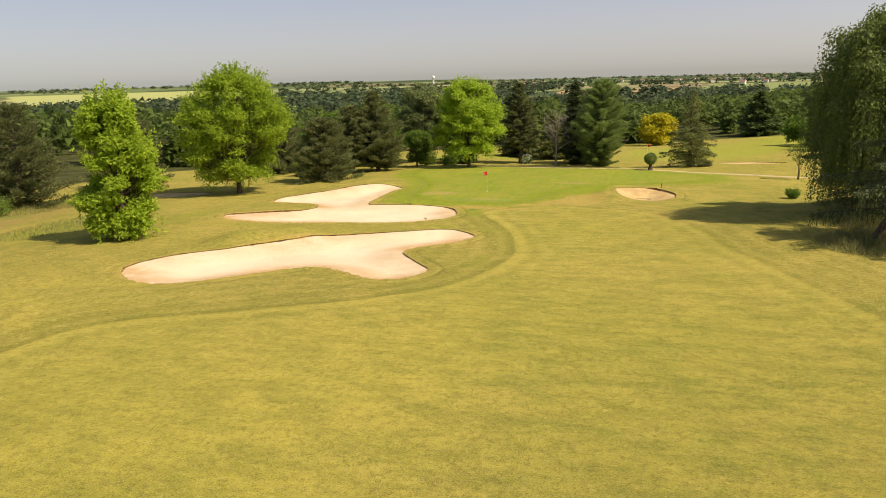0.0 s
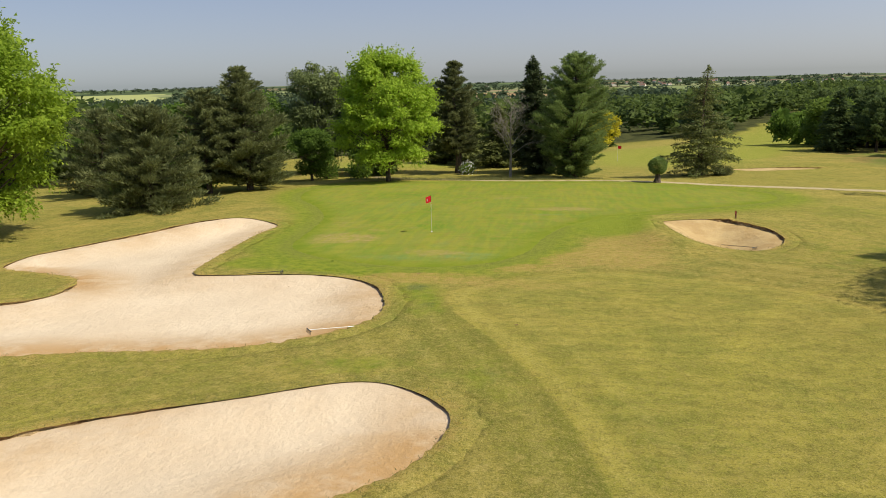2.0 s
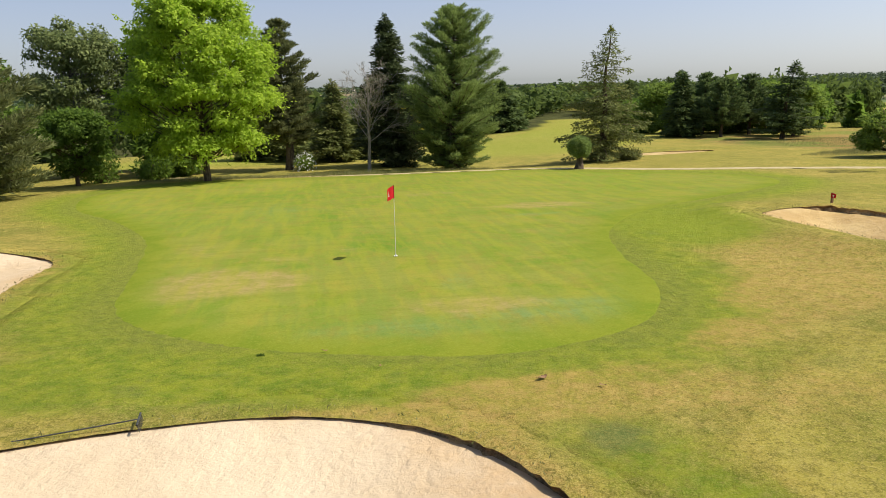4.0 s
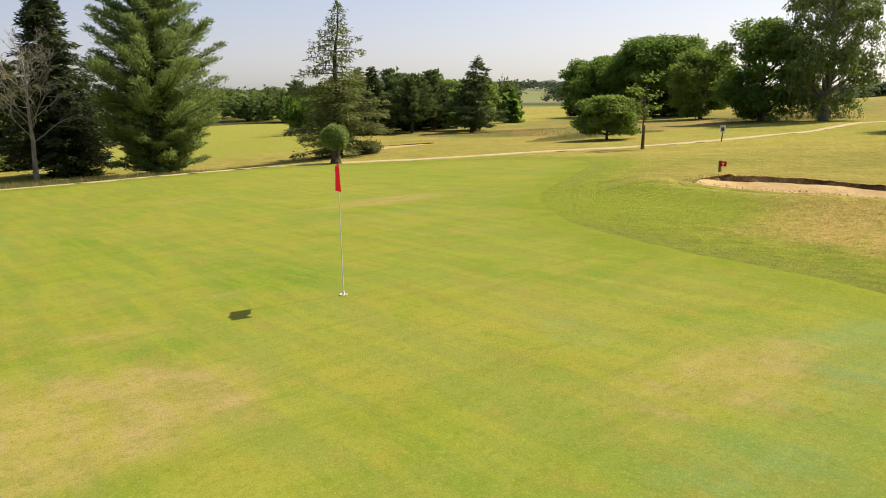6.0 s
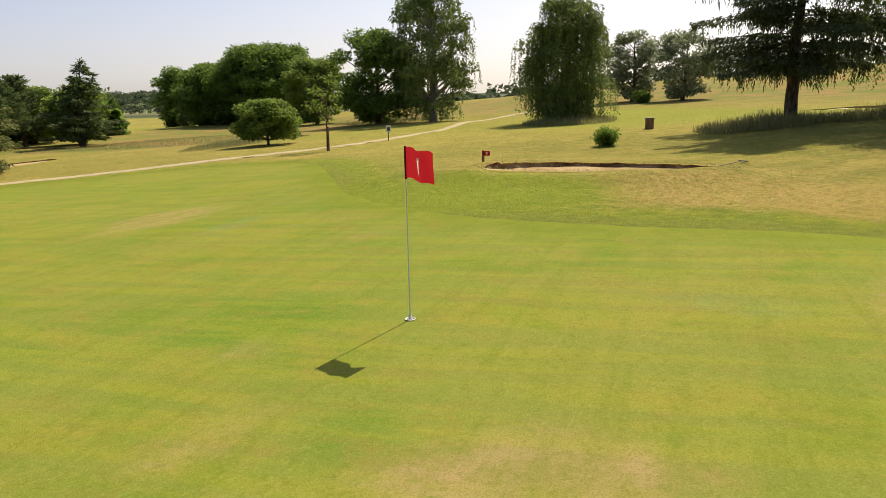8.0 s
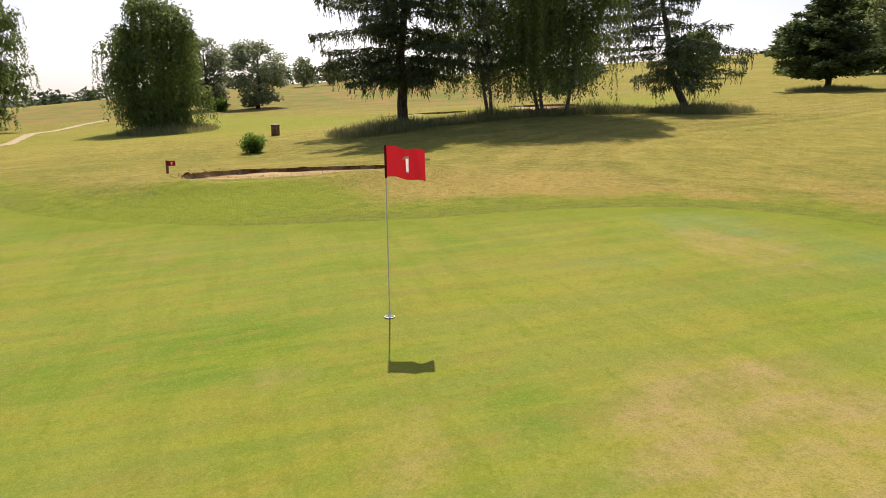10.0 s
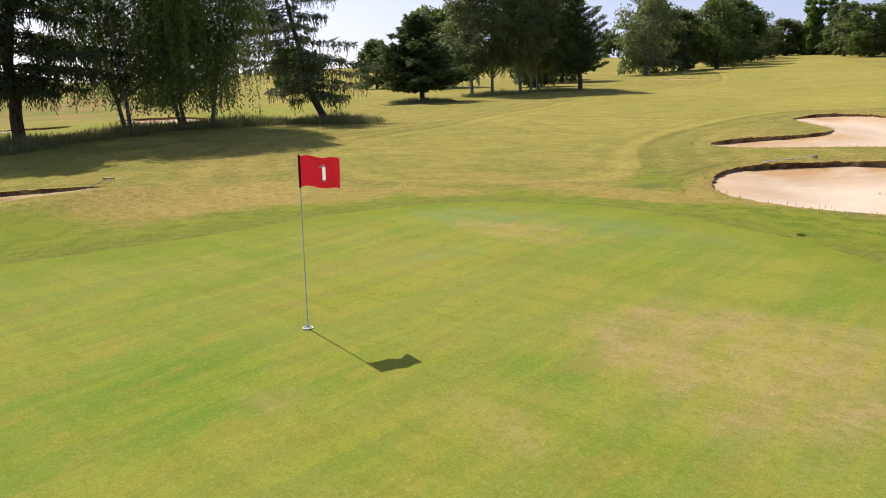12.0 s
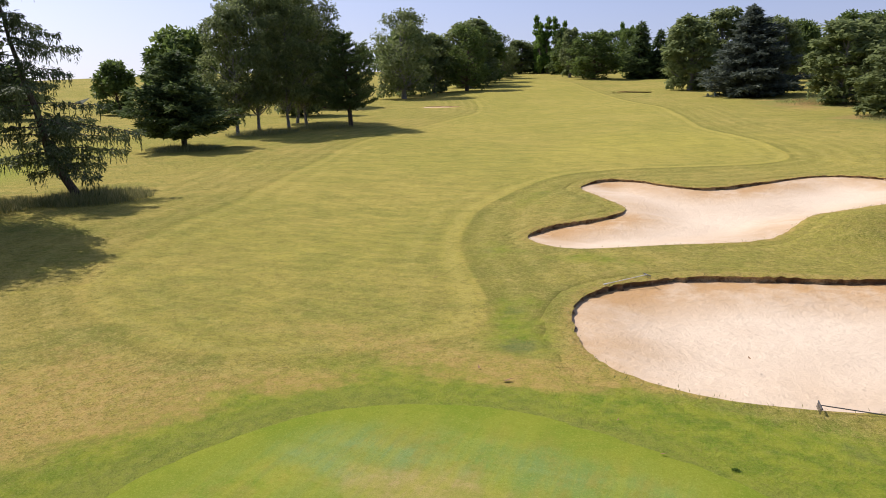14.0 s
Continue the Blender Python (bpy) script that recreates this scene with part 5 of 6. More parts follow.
# topiary beside the path
ob = thing("clipped_conifer", 16.2, 27.8, "small clipped evergreen ball on a thick trunk", "shrub")
rng = np.random.RandomState(35)
mesh("trunk", *tube([(0, 0, -0.2), (0, 0, 0.1), (0.04, 0, 0.45), (0.02, 0, 0.9)], [0.42, 0.34, 0.24, 0.2], 9), BARK, ob)
d = sphere(rng, 5200)
lump = 1 + 0.10 * np.sin(d[:, 0] * 6 + 1) * np.sin(d[:, 1] * 5) + 0.08 * d[:, 2]
p = np.array([0, 0, 1.5]) + d * (lump * rng.uniform(0.82, 1.04, 5200))[:, None] * np.array([0.72, 0.72, 0.68])
mesh("foliage", *blades(p, unit(d + rng.normal(0, 0.35, d.shape)), unit(d + rng.normal(0, 0.8, d.shape)), 0.16, 0.07), PINE_LIGHT, ob)

# east of the green
broadleaf("young_sapling", 32.7, 18.1, 4.7, 2.2, 0.4, 36, "slender young tree tied to a stake beside the path", leaf=MID_LEAF, leaves=420, lobes=16, size=0.16, girth=0.05, lobe_size=0.13, fill=0.0)
broadleaf("crab_apple_tree", 41.3, 27.7, 3.5, 4.4, 0.2, 37, "low spreading crab apple tree in long grass", leaf=MID_LEAF, leaves=13000, lobes=60, size=0.17, full=0.4, lobe_size=0.11)
conifer("fir_tree", 53.2, 58.0, 8.9, 6.2, 0.10, 38, "dark layered fir tree standing alone in the meadow", thick=46, arms=6, gaps=0.15, droop=0.2, lift=0.14, power=0.85, needle=0.34, step=0.62, core=3)
conifer("spruce_tree", 45.6, 68.0, 8.2, 4.4, 0.02, 39, "dark spruce tree in the row beyond the path", thick=27, needle=0.45)
conifer("spruce_tree", 52.5, 82.0, 9.0, 4.6, 0.02, 40, "dark spruce tree at the back of the eastern row", thick=24, needle=0.5)
for i, (tx, ty, th, tw, tl) in enumerate(((59.0, 64.0, 6.8, 6.0, MID_LEAF), (55.5, 75.0, 7.2, 7.4, DARK_LEAF), (61.0, 73.0, 6.8, 7.2, MID_LEAF), (66.0, 84.0, 7.6, 8.0, DARK_LEAF), (48.0, 78.0, 7.2, 7.0, MID_LEAF))):
    broadleaf("field_maple_tree", tx, ty, th, tw, 0.03, 41 + i, "round green field maple in the row beyond the path", leaf=tl, leaves=10000, lobes=60, lobe_size=0.11, twigs=0, size=0.32, group="maples beyond the path")
for i, (tx, ty, th, tw) in enumerate(((50.0, 66.0, 7.4, 5.2), (56.0, 69.0, 8.0, 5.4), (52.0, 74.0, 8.4, 5.6))):
    pine("scots_pine_tree", tx, ty, th, tw, 0.2, 46 + i, "dark pine with a bare lower trunk beyond the path", leaf=SPRUCE_LEAF, leaves=9000, lobes=60, taper=0.65, needle=0.36, group="pines beyond the path")
broadleaf("oak_tree", 104.0, 65.5, 13.2, 17.0, 0.03, 50, "big dark green oak tree at the wood's edge", leaf=DARK_LEAF, leaves=52000, lobes=150, lobe_size=0.08, size=0.32, twigs=0)
broadleaf("oak_tree", 124.0, 98.0, 12.0, 13.0, 0.03, 51, "round dark green oak at the end of the wood", leaf=DARK_LEAF, leaves=20000, lobes=80, lobe_size=0.1, size=0.4, twigs=0)
broadleaf("oak_tree", 107.0, 78.0, 10.8, 15.0, 0.03, 52, "tall dark green oak within the wood", leaf=DARK_LEAF, leaves=30000, lobes=110, lobe_size=0.09, size=0.36, twigs=0)
broadleaf("ash_tree", 90.0, 49.5, 9.6, 8.8, 0.04, 53, "lighter green ash tree between the oaks", leaf=MID_LEAF, leaves=20000, lobes=80, lobe_size=0.1, size=0.26)
broadleaf("alder_tree", 78.0, 34.2, 11.5, 9.6, 0.02, 54, "dark upright alder tree beside the birch", leaf=DARK_LEAF, leaves=26000, lobes=90, lobe_size=0.1, size=0.26)
broadleaf("birch_tree", 77.2, 26.6, 16.6, 9.4, 0.03, 55, "tall weeping birch tree at the wood's corner", bark=BIRCH_BARK, leaf=WEEP_LEAF, fill=0.0, leaves=13000, lobes=110, lobe_size=0.09, strands=900, droop=0.9, size=0.27, long=2.4)
broadleaf("weeping_birch_tree", 58.6, 7.4, 10.6, 7.2, 0.06, 56, "broad weeping birch tree standing in long grass", bark=BIRCH_BARK, leaf=WEEP_LEAF, fill=0.02, leaves=10000, lobes=90, lobe_size=0.1, strands=1500, droop=1.0, size=0.22, long=3.6)
broadleaf("whitebeam_tree", 106.5, 4.8, 10.2, 7.8, 0.05, 57, "silvery green whitebeam tree in the meadow", leaf=SILVER_LEAF, leaves=8000, lobes=80, lobe_size=0.1, size=0.32, fill=0.0)
broadleaf("whitebeam_tree", 101.5, -2.4, 9.4, 8.0, 0.05, 58, "round silvery green whitebeam tree", leaf=SILVER_LEAF, leaves=8000, lobes=80, lobe_size=0.1, size=0.32, fill=0.0)
shrub("elder_shrub", 99.0, 3.0, 2.4, 3.4, 59, "dark round elder shrub in the meadow", leaf=DARK_LEAF, leaves=1950, size=0.3)
shrub("laurel_shrub", 29.3, 0.7, 1.35, 1.5, 60, "small glossy dark green shrub on mown turf", leaf=DARK_LEAF, leaves=3120, size=0.13)
broadleaf("lone_ash_tree", 189.7, -18.0, 7.6, 5.4, 0.1, 61, "small lone tree on the meadow's skyline", leaf=SILVER_LEAF, leaves=1950, lobes=26, size=0.5)
broadleaf("lone_ash_tree", 193.7, -25.5, 6.8, 4.6, 0.1, 62, "small lone tree on the meadow's skyline", leaf=SILVER_LEAF, leaves=1820, lobes=24, size=0.5)

# the row along the south-east side of the hole
conifer("norway_spruce_tree", 34.2, -8.3, 14.0, 8.0, 0.18, 70, "tall dark spruce with hanging boughs in long grass", thick=78, arms=6, core=3, girth=0.013, gaps=0.2, droop=0.38, lift=0.22, power=0.62, hang=0.9, step=0.55, needle=0.2, leaf=NORWAY_LEAF)
broadleaf("birch_tree", 32.4, -14.2, 13.5, 9.2, 0.2, 71, "weeping birch with several pale stems in long grass", bark=BIRCH_BARK, leaf=WEEP_LEAF, leaves=14000, lobes=90, lobe_size=0.1, strands=1300, droop=1.0, size=0.16, long=4.4, full=0.42, hem=1.5, stems=2, girth=0.13, fill=0.02)
broadleaf("birch_tree", 31.6, -16.8, 14.0, 7.2, 0.14, 72, "weeping birch tree with drooping green sprays", bark=BIRCH_BARK, leaf=WEEP_LEAF, leaves=15000, lobes=90, lobe_size=0.1, strands=1300, droop=1.0, size=0.16, long=4.4, full=0.32, hem=0.9, lean=(-0.5, 0.3), stems=3, girth=0.13, fill=0.02)
conifer("norway_spruce_tree", 29.4, -24.8, 12.8, 8.0, 0.12, 73, "leaning spruce with sparse dark hanging boughs", thick=64, arms=5, core=2, girth=0.011, gaps=0.26, droop=0.3, lift=0.16, power=0.6, hang=0.8, step=0.7, lean=(3.2, 0.3), needle=0.18, leaf=NORWAY_LEAF)
conifer("cedar_tree", 42.2, -47.2, 8.2, 7.6, 0.12, 74, "dense dark layered cedar tree with long grass below", leaf=SPRUCE_LEAF, thick=60, arms=8, step=0.5, droop=0.1, lift=0.16, power=0.62, gaps=0.1, needle=0.34)
for i, (tx, ty, th, tw) in enumerate(((46.0, -59.6, 13.6, 6.6), (46.2, -63.6, 15.4, 7.4), (44.8, -67.4, 15.8, 7.2), (45.4, -72.0, 16.4, 8.0), (50.0, -77.0, 15.0, 8.0))):
    broadleaf("birch_tree", tx, ty, th, tw, 0.16, 75 + i, "tall birch tree in a clump along the fairway", bark=BIRCH_BARK, leaf=BIRCH_LEAF, leaves=11000, lobes=80, lobe_size=0.1, strands=320, droop=0.7, size=0.25, group="birch clump along the fairway", girth=0.13, fill=0.03)
pine("pine_tree", 39.2, -71.8, 10.4, 6.6, 0.2, 82, "dark pine with a leaning trunk beside the birches", leaves=20000, lobes=70, taper=0.5, lean=(-0.8, 1.6), leaf=SPRUCE_LEAF)
FAIRWAY_TREES = ((96.0, -92.0, 9.0, 6.0, "oak"), (104.0, -78.0, 8.0, 7.0, "oak"), (-10.0, -150.0, 13.0, 6.0, "birch"), (-22.0, -128.0, 12.0, 6.0, "birch"), (48.0, -232.0, 15.0, 6.0, "birch"), (61.5, -134.4, 17.6, 12.0, "birch"), (63.3, -178.6, 17.0, 12.6, "birch"), (57.0, -160.0, 15.0, 10.0, "oak"), (68.0, -205.0, 16.0, 11.0, "oak"), (72.4, -234.5, 14.4, 9.8, "birch"),
                 (66.0, -110.0, 13.0, 9.0, "oak"), (60.0, -92.0, 13.0, 8.0, "birch"), (79.0, -120.0, 14.0, 10.0, "oak"), (84.0, -95.0, 14.0, 11.0, "oak"),
                 (37.6, -215.9, 13.6, 13.4, "oak"), (6.6, -155.0, 14.6, 9.6, "birch"), (0.5, -164.0, 16.0, 10.0, "birch"), (-16.3, -195.1, 13.6, 8.6, "oak"), (-16.4, -112.6, 11.4, 8.6, "birch"),
                 (-19.4, -91.0, 7.6, 7.4, "birch"), (-28.0, -100.0, 12.0, 9.0, "oak"), (-30.0, -120.0, 13.0, 10.0, "birch"), (-34.0, -84.0, 12.0, 9.0, "oak"), (-36.0, -70.0, 11.0, 9.0, "birch"),
                 (92.0, -268.0, 14.0, 10.0, "oak"), (54.0, -262.0, 13.0, 12.0, "oak"), (80.0, -285.0, 13.0, 12.0, "birch"), (28.0, -232.0, 15.0, 10.0, "oak"), (10.0, -240.0, 15.0, 12.0, "oak"),
                 (-8.0, -225.0, 15.0, 12.0, "birch"), (-30.0, -220.0, 16.0, 13.0, "oak"), (44.0, -290.0, 15.0, 14.0, "oak"), (100.0, -240.0, 15.0, 14.0, "oak"),
                 (66.0, -146.0, 15.0, 9.0, "oak"), (63.0, -154.0, 13.0, 8.0, "birch"), (66.0, -190.0, 14.0, 9.0, "oak"), (76.0, -220.0, 13.0, 9.0, "birch"), (80.0, -250.0, 12.0, 9.0, "oak"), (-9.0, -178.0, 14.0, 9.0, "birch"), (-24.0, -140.0, 13.0, 9.0, "oak"))
made = {}
for i, (tx, ty, th, tw, kind) in enumerate(FAIRWAY_TREES):
    variant = (kind, i % 4)
    if variant in made:
        first, h1, w1 = made[variant]
        copy_thing(first, Matrix.LocRotScale((tx, ty, level(tx, ty)), Euler((0, 0, i * 1.7)), (tw / w1, tw / w1, th / h1)))
    else:
        birch = kind == "birch"
        made[variant] = (broadleaf(f"{kind}_tree", tx, ty, th, tw, 0.04 if birch else 0.03, 90 + i, "tall birch tree lining the fairway" if birch else "round dark green oak tree lining the fairway",
                                   bark=BIRCH_BARK if birch else BARK, leaf=BIRCH_LEAF if birch else WOOD_LEAF, leaves=6000, lobes=70, strands=90 if birch else 0, size=0.46, lobe_size=0.11, full=0.42,
                                   droop=0.7 if birch else 0.3, long=2.4, twigs=0, group="trees lining the fairway"), th, tw)
conifer("blue_cedar_tree", -4.5, -134.1, 14.6, 13.6, 0.01, 130, "broad blue-grey cedar tree beside the far fairway", leaf=CEDAR_LEAF, thick=26, arms=8, step=0.6, droop=0.12, lift=0.1, power=0.75, gaps=0.06, needle=0.62)
far_spruce = conifer("spruce_tree", 24.9, -219.4, 16.2, 8.4, 0.02, 131, "dark spruce tree at the end of the fairway", thick=15, needle=0.85, step=0.7, group="spruces at the end of the fairway")
for tx, ty, k in ((19.5, -222.0, 0.85), (15.0, -217.0, 0.9), (60.0, -270.0, 1.0), (48.0, -276.0, 0.9), (72.0, -290.0, 0.95)):
    copy_thing(far_spruce, Matrix.LocRotScale((tx, ty, level(tx, ty)), Euler((0, 0, tx)), (k, k, k)))
far_poplar = broadleaf("lombardy_poplar_tree", 67.5, -280.0, 21.0, 3.0, 0.02, 132, "slim tall poplar tree on the skyline", leaf=DARK_LEAF, leaves=3380, lobes=40, size=0.7, lobe_size=0.24, group="poplars on the skyline")
for tx, ty, k in ((72.0, -282.0, 1.04), (62.0, -284.0, 0.92), (40.0, -288.0, 0.85), (70.0, -279.0, 0.9), (65.0, -282.0, 1.0), (58.0, -286.0, 0.8), (36.0, -284.0, 0.78)):
    copy_thing(far_poplar, Matrix.LocRotScale((tx, ty, level(tx, ty)), Euler((0, 0, tx)), (k, k, k)))
broadleaf("golden_maple_tree", 80.0, -255.0, 9.5, 8.0, 0.03, 133, "golden yellow tree at the end of the fairway", leaf=YELLOW_LEAF, leaves=2600, lobes=30, size=0.6)


# ---- distant woods: crowns that nobody could count ----
def crowns(name, spots, leaf, label, seed, quads=130, grain=0.12, pointed=0.0):
    """Many crowns in one mesh; a share of them pointed like spruces, the rest lobed and round."""
    rng = np.random.RandomState(seed)
    forms = []
    for kind in range(8):
        if kind < 5:
            lob = sphere(rng, 18) * np.array([0.36, 0.36, 0.33]) * rng.uniform(0.5, 1.1, (18, 1)) + np.array([0, 0, 0.52])
            d = sphere(rng, quads)
            p = lob[rng.randint(18, size=quads)] + d * 0.17 * np.array([1, 1, 0.9]) * rng.uniform(0.5, 1, (quads, 1))
        else:
            t = 1 - np.sqrt(rng.uniform(0, 1, quads))
            ang, out = rng.uniform(0, 6.28, quads), rng.uniform(0.45, 1.0, quads)
            tier = 0.75 + 0.25 * np.sin(t * 40 + kind)
            d = np.column_stack([np.cos(ang), np.sin(ang), np.full(quads, 0.2)])
            p = np.column_stack([0.3 * (1 - t) * out * tier * np.cos(ang), 0.3 * (1 - t) * out * tier * np.sin(ang), 0.05 + 0.93 * t])
        p[:, 2] = np.clip(p[:, 2], 0.02, 1.0)
        outer = blades(p, unit(d + rng.normal(0, 0.5, d.shape)), unit(d + np.array([0, 0, 0.6]) + rng.normal(0, 0.4, d.shape)), grain * rng.uniform(0.7, 1.3, quads), grain * 1.1)
        k = 8 + quads // 14
        q = p[rng.randint(quads, size=k)] * np.array([0.5, 0.5, 0.9])
        forms.append(join([outer, blades(q, sphere(rng, k), sphere(rng, k), 0.26, 0.24)]))
    pieces = []
    for i, (x, y, h, w) in enumerate(spots):
        v, f = forms[5 + i % 3 if rng.uniform() < pointed else i % 5]
        a = rng.uniform(0, 6.28)
        c, s = math.cos(a), math.sin(a)
        q = np.column_stack([(v[:, 0] * c - v[:, 1] * s) * w + x, (v[:, 0] * s + v[:, 1] * c) * w + y, v[:, 2] * h + level(x, y) - 0.3])
        pieces.append((q, f))
    return tagged(mesh(name, *join(pieces), leaf), label, "woods", kind="stuff")


def scatter(rng, n, lo, hi, a0, a1, keep=None, h=(8, 14), spread=0.9):
    """Spots in a sector about the green; angles in degrees, 0 = east, 90 = north."""
    out = []
    while len(out) < n:
        r, a = math.sqrt(rng.uniform(lo * lo, hi * hi)), radians(rng.uniform(a0, a1))
        x, y = r * math.cos(a), r * math.sin(a)
        if keep is None or keep(x, y):
            th = rng.uniform(*h)
            out.append((x, y, th, th * rng.uniform(0.7, 1.1) * spread))
    return out


rng = np.random.RandomState(7)
valley = scatter(rng, 80, 50, 100, 118, 150, lambda x, y: y > 40 and x < -26, (7, 10), 1.15) + scatter(rng, 430, 95, 330, 88, 168, lambda x, y: y > 68 and not (abs(x + 12) < 26 and y < 82) and not (x > 2 and y < 95), (9, 14), 1.3)
valley += scatter(rng, 230, 120, 420, 62, 92, lambda x, y: y > 150 or (x < 8 and y > 96), (8, 12), 1.45)


def off_fairway(spot):
    """Not on the neighbouring fairway, which runs away north-east from the second green."""
    t = min(max(((spot[0] - 25) * 55 + (spot[1] - 70) * 115) / (55**2 + 115**2), 0), 1)
    return math.hypot(spot[0] - 25 - 55 * t, spot[1] - 70 - 115 * t) > 15


valley = [spot for spot in valley if off_fairway(spot)]
crowns("valley_woods", valley, WOOD_LEAF, "dark green mixed woods filling the valley", 1, 170, 0.11, 0.12)
far = scatter(rng, 420, 330, 560, 84, 160, None, (10, 15), 1.35) + scatter(rng, 650, 540, 980, 100, 155, None, (10, 15), 1.7) + scatter(rng, 160, 420, 760, 62, 90, None, (9, 13), 1.5)
crowns("far_woods", far, FAR_HAZE_LEAF, "unbroken green woods stretching away over the valley", 9, 46, 0.2, 0.15)
east = scatter(rng, 60, 95, 200, 44, 62, lambda x, y: x > 62 and y > 92, (7, 11)) + scatter(rng, 130, 190, 420, 48, 74, lambda x, y: x > 55 + 0.2 * y, (9, 13))
east += scatter(rng, 40, 110, 190, 26, 40, lambda x, y: x > 100, (8, 11))
east = [e for e in east if math.hypot(e[0] - 66, e[1] - 108) > 10 and not (e[0] > 90 and e[1] < 70)]
row = [(44 + 2.6 * k + rng.uniform(-1, 1), 84 + 4 * math.sin(k * 1.3) - 0.3 * k, rng.uniform(6.0, 7.8), rng.uniform(5.5, 7.0)) for k in range(14)]
crowns("eastern_thicket", row, DARK_LEAF, "dense green thicket behind the eastern row of trees", 6, 1500, 0.055, 0.5)
east = [spot for spot in east if off_fairway(spot)]
crowns("eastern_woods", east, WOOD_LEAF, "dark mixed woods beyond the eastern fairways", 2, 330, 0.085, 0.5)
west = scatter(rng, 150, 78, 260, 150, 215, lambda x, y: x < -58, (9, 14), 1.2)
crowns("western_woods", west, WOOD_LEAF, "dark woods along the western edge of the course", 3)
south = scatter(rng, 120, 100, 320, 215, 262, lambda x, y: x < -45 - 0.02 * y, (10, 15)) + scatter(rng, 90, 300, 420, 262, 300, lambda x, y: y < -300, (10, 16))
crowns("southern_woods", south, WOOD_LEAF, "dark woods closing the course in the south", 4, 200, 0.11, 0.2)
belts = []
for lo, hi, a0, a1, k in ((3000, 3500, 112, 156, 330), (1000, 1080, 98, 119, 80), (1380, 1430, 80, 120, 90), (1700, 1760, 62, 104, 110), (2100, 2160, 58, 120, 150), (2700, 2800, 50, 118, 200), (3600, 3900, 45, 116, 260), (880, 930, 66, 96, 60)):
    belts += scatter(rng, k, lo, hi, a0, a1, lambda x, y: math.sin(x * 0.006 + lo) + math.sin(y * 0.004 + x * 0.0021) > -0.9, (9, 14), 2.2)
belts += scatter(rng, 160, 600, 900, 0, 40, None, (12, 18), 2.0)
belts += [(82 + 2.4 * k, -40 - 1.5 * k, rng.uniform(2.2, 4.2), 5.0) for k in range(34)]
belts += [(230 + 12 * math.sin(k), -70 + 1.6 * k, rng.uniform(2.5, 5), 6.0) for k in range(80)]
crowns("hedge_belts", belts, FAR_HAZE_LEAF, "far belts of trees and hedges between fields", 5, 24, 0.26)

ridge = scatter(rng, 320, 800, 1150, 30, 56, None, (10, 14), 2.0) + scatter(rng, 60, 300, 640, 28, 60, lambda x, y: math.sin(x * 0.03) + math.sin(y * 0.02) > 0.3, (6, 9), 1.3)
crowns("ridge_woods", ridge, FAR_HAZE_LEAF, "dark woods and hedges on the far eastern ridge", 8, 90, 0.13)


# ---- long grass ----
def long_grass(name, spots, label, seed):
    """Upright blades in uneven drifts; spots give centre, reach along x and y, height and number of blades."""
    rng = np.random.RandomState(seed)
    c, ax, ln = [], [], []
    for x, y, rx, ry, tall, n in spots:
        a, r = rng.uniform(0, 6.283, n), np.sqrt(rng.uniform(0, 1, n))
        clump = rng.normal(0, 0.12, (n, 2))
        px, py = x + rx * r * np.cos(a) + clump[:, 0], y + ry * r * np.sin(a) + clump[:, 1]
        c.append(np.column_stack([px, py, land(px, py) - 0.02]))
        ax.append(unit(rng.normal(0, 0.3, (n, 3)) + np.array([0, 0, 1.0])))
        ln.append(tall * rng.uniform(0.35, 1.4, n) * (1.15 - 0.6 * r) * (0.7 + 0.5 * np.sin(px * 2.1 + np.sin(py * 1.7)) ** 2))
    c, ax, ln = np.concatenate(c), np.concatenate(ax), np.concatenate(ln)
    return tagged(mesh(name, *blades(c, ax, sphere(rng, len(c)), ln, 0.014 + 0.035 * ln), GRASS_BLADE), label, "long grass", kind="stuff")


long_grass("long_grass", [(33.0, -7.0, 3.4, 3.4, 0.62, 7279), (32.0, -13.0, 2.4, 4.4, 0.58, 7279), (31.0, -19.0, 2.4, 4.4, 0.58, 7279), (29.0, -25.2, 2.6, 3.2, 0.6, 6720),
                          (41.6, -46.6, 3.4, 3.0, 0.5, 4480), (44.5, -62.0, 3.6, 4.5, 0.5, 4480), (42.0, -69.5, 4.0, 4.0, 0.5, 3639)],
           "tall dry seeding grass under the row of trees", 1)
long_grass("meadow_grass", [(47.0, 33.0, 9.0, 3.0, 0.3, 7279), (54.0, 50.0, 12.0, 12.0, 0.28, 9800), (56.0, 6.6, 6.0, 4.0, 0.7, 7279), (44.0, 33.5, 4.0, 2.5, 0.4, 2520), (82.0, 34.0, 5.0, 9.0, 0.8, 3500)],
           "tall green and brown meadow grass round the eastern trees", 2)
long_grass("rough_grass", [(-30.0, -24.0, 4.0, 9.0, 0.3, 7000), (-46.0, -14.0, 5.0, 8.0, 0.5, 4900), (0.0, 33.6, 9.0, 2.0, 0.35, 6300), (-10.0, 33.6, 5.0, 2.2, 0.3, 3639), (8.0, 36.0, 4.0, 2.4, 0.3, 3080),
                           (-15.0, -118.0, 7.0, 9.0, 0.6, 3360), (-20.0, -88.0, 5.0, 6.0, 0.6, 2520)],
           "rough uncut grass along the edges of the hole", 3)


# ---- flagstick and hole ----
def rod(a, b, r0, r1=None, sides=8):
    a, b = np.array(a, float), np.array(b, float)
    v, f = tube([a, a * 0.5 + b * 0.5, b], [r0, (r0 + (r1 or r0)) / 2, r1 or r0], sides)
    return v, f


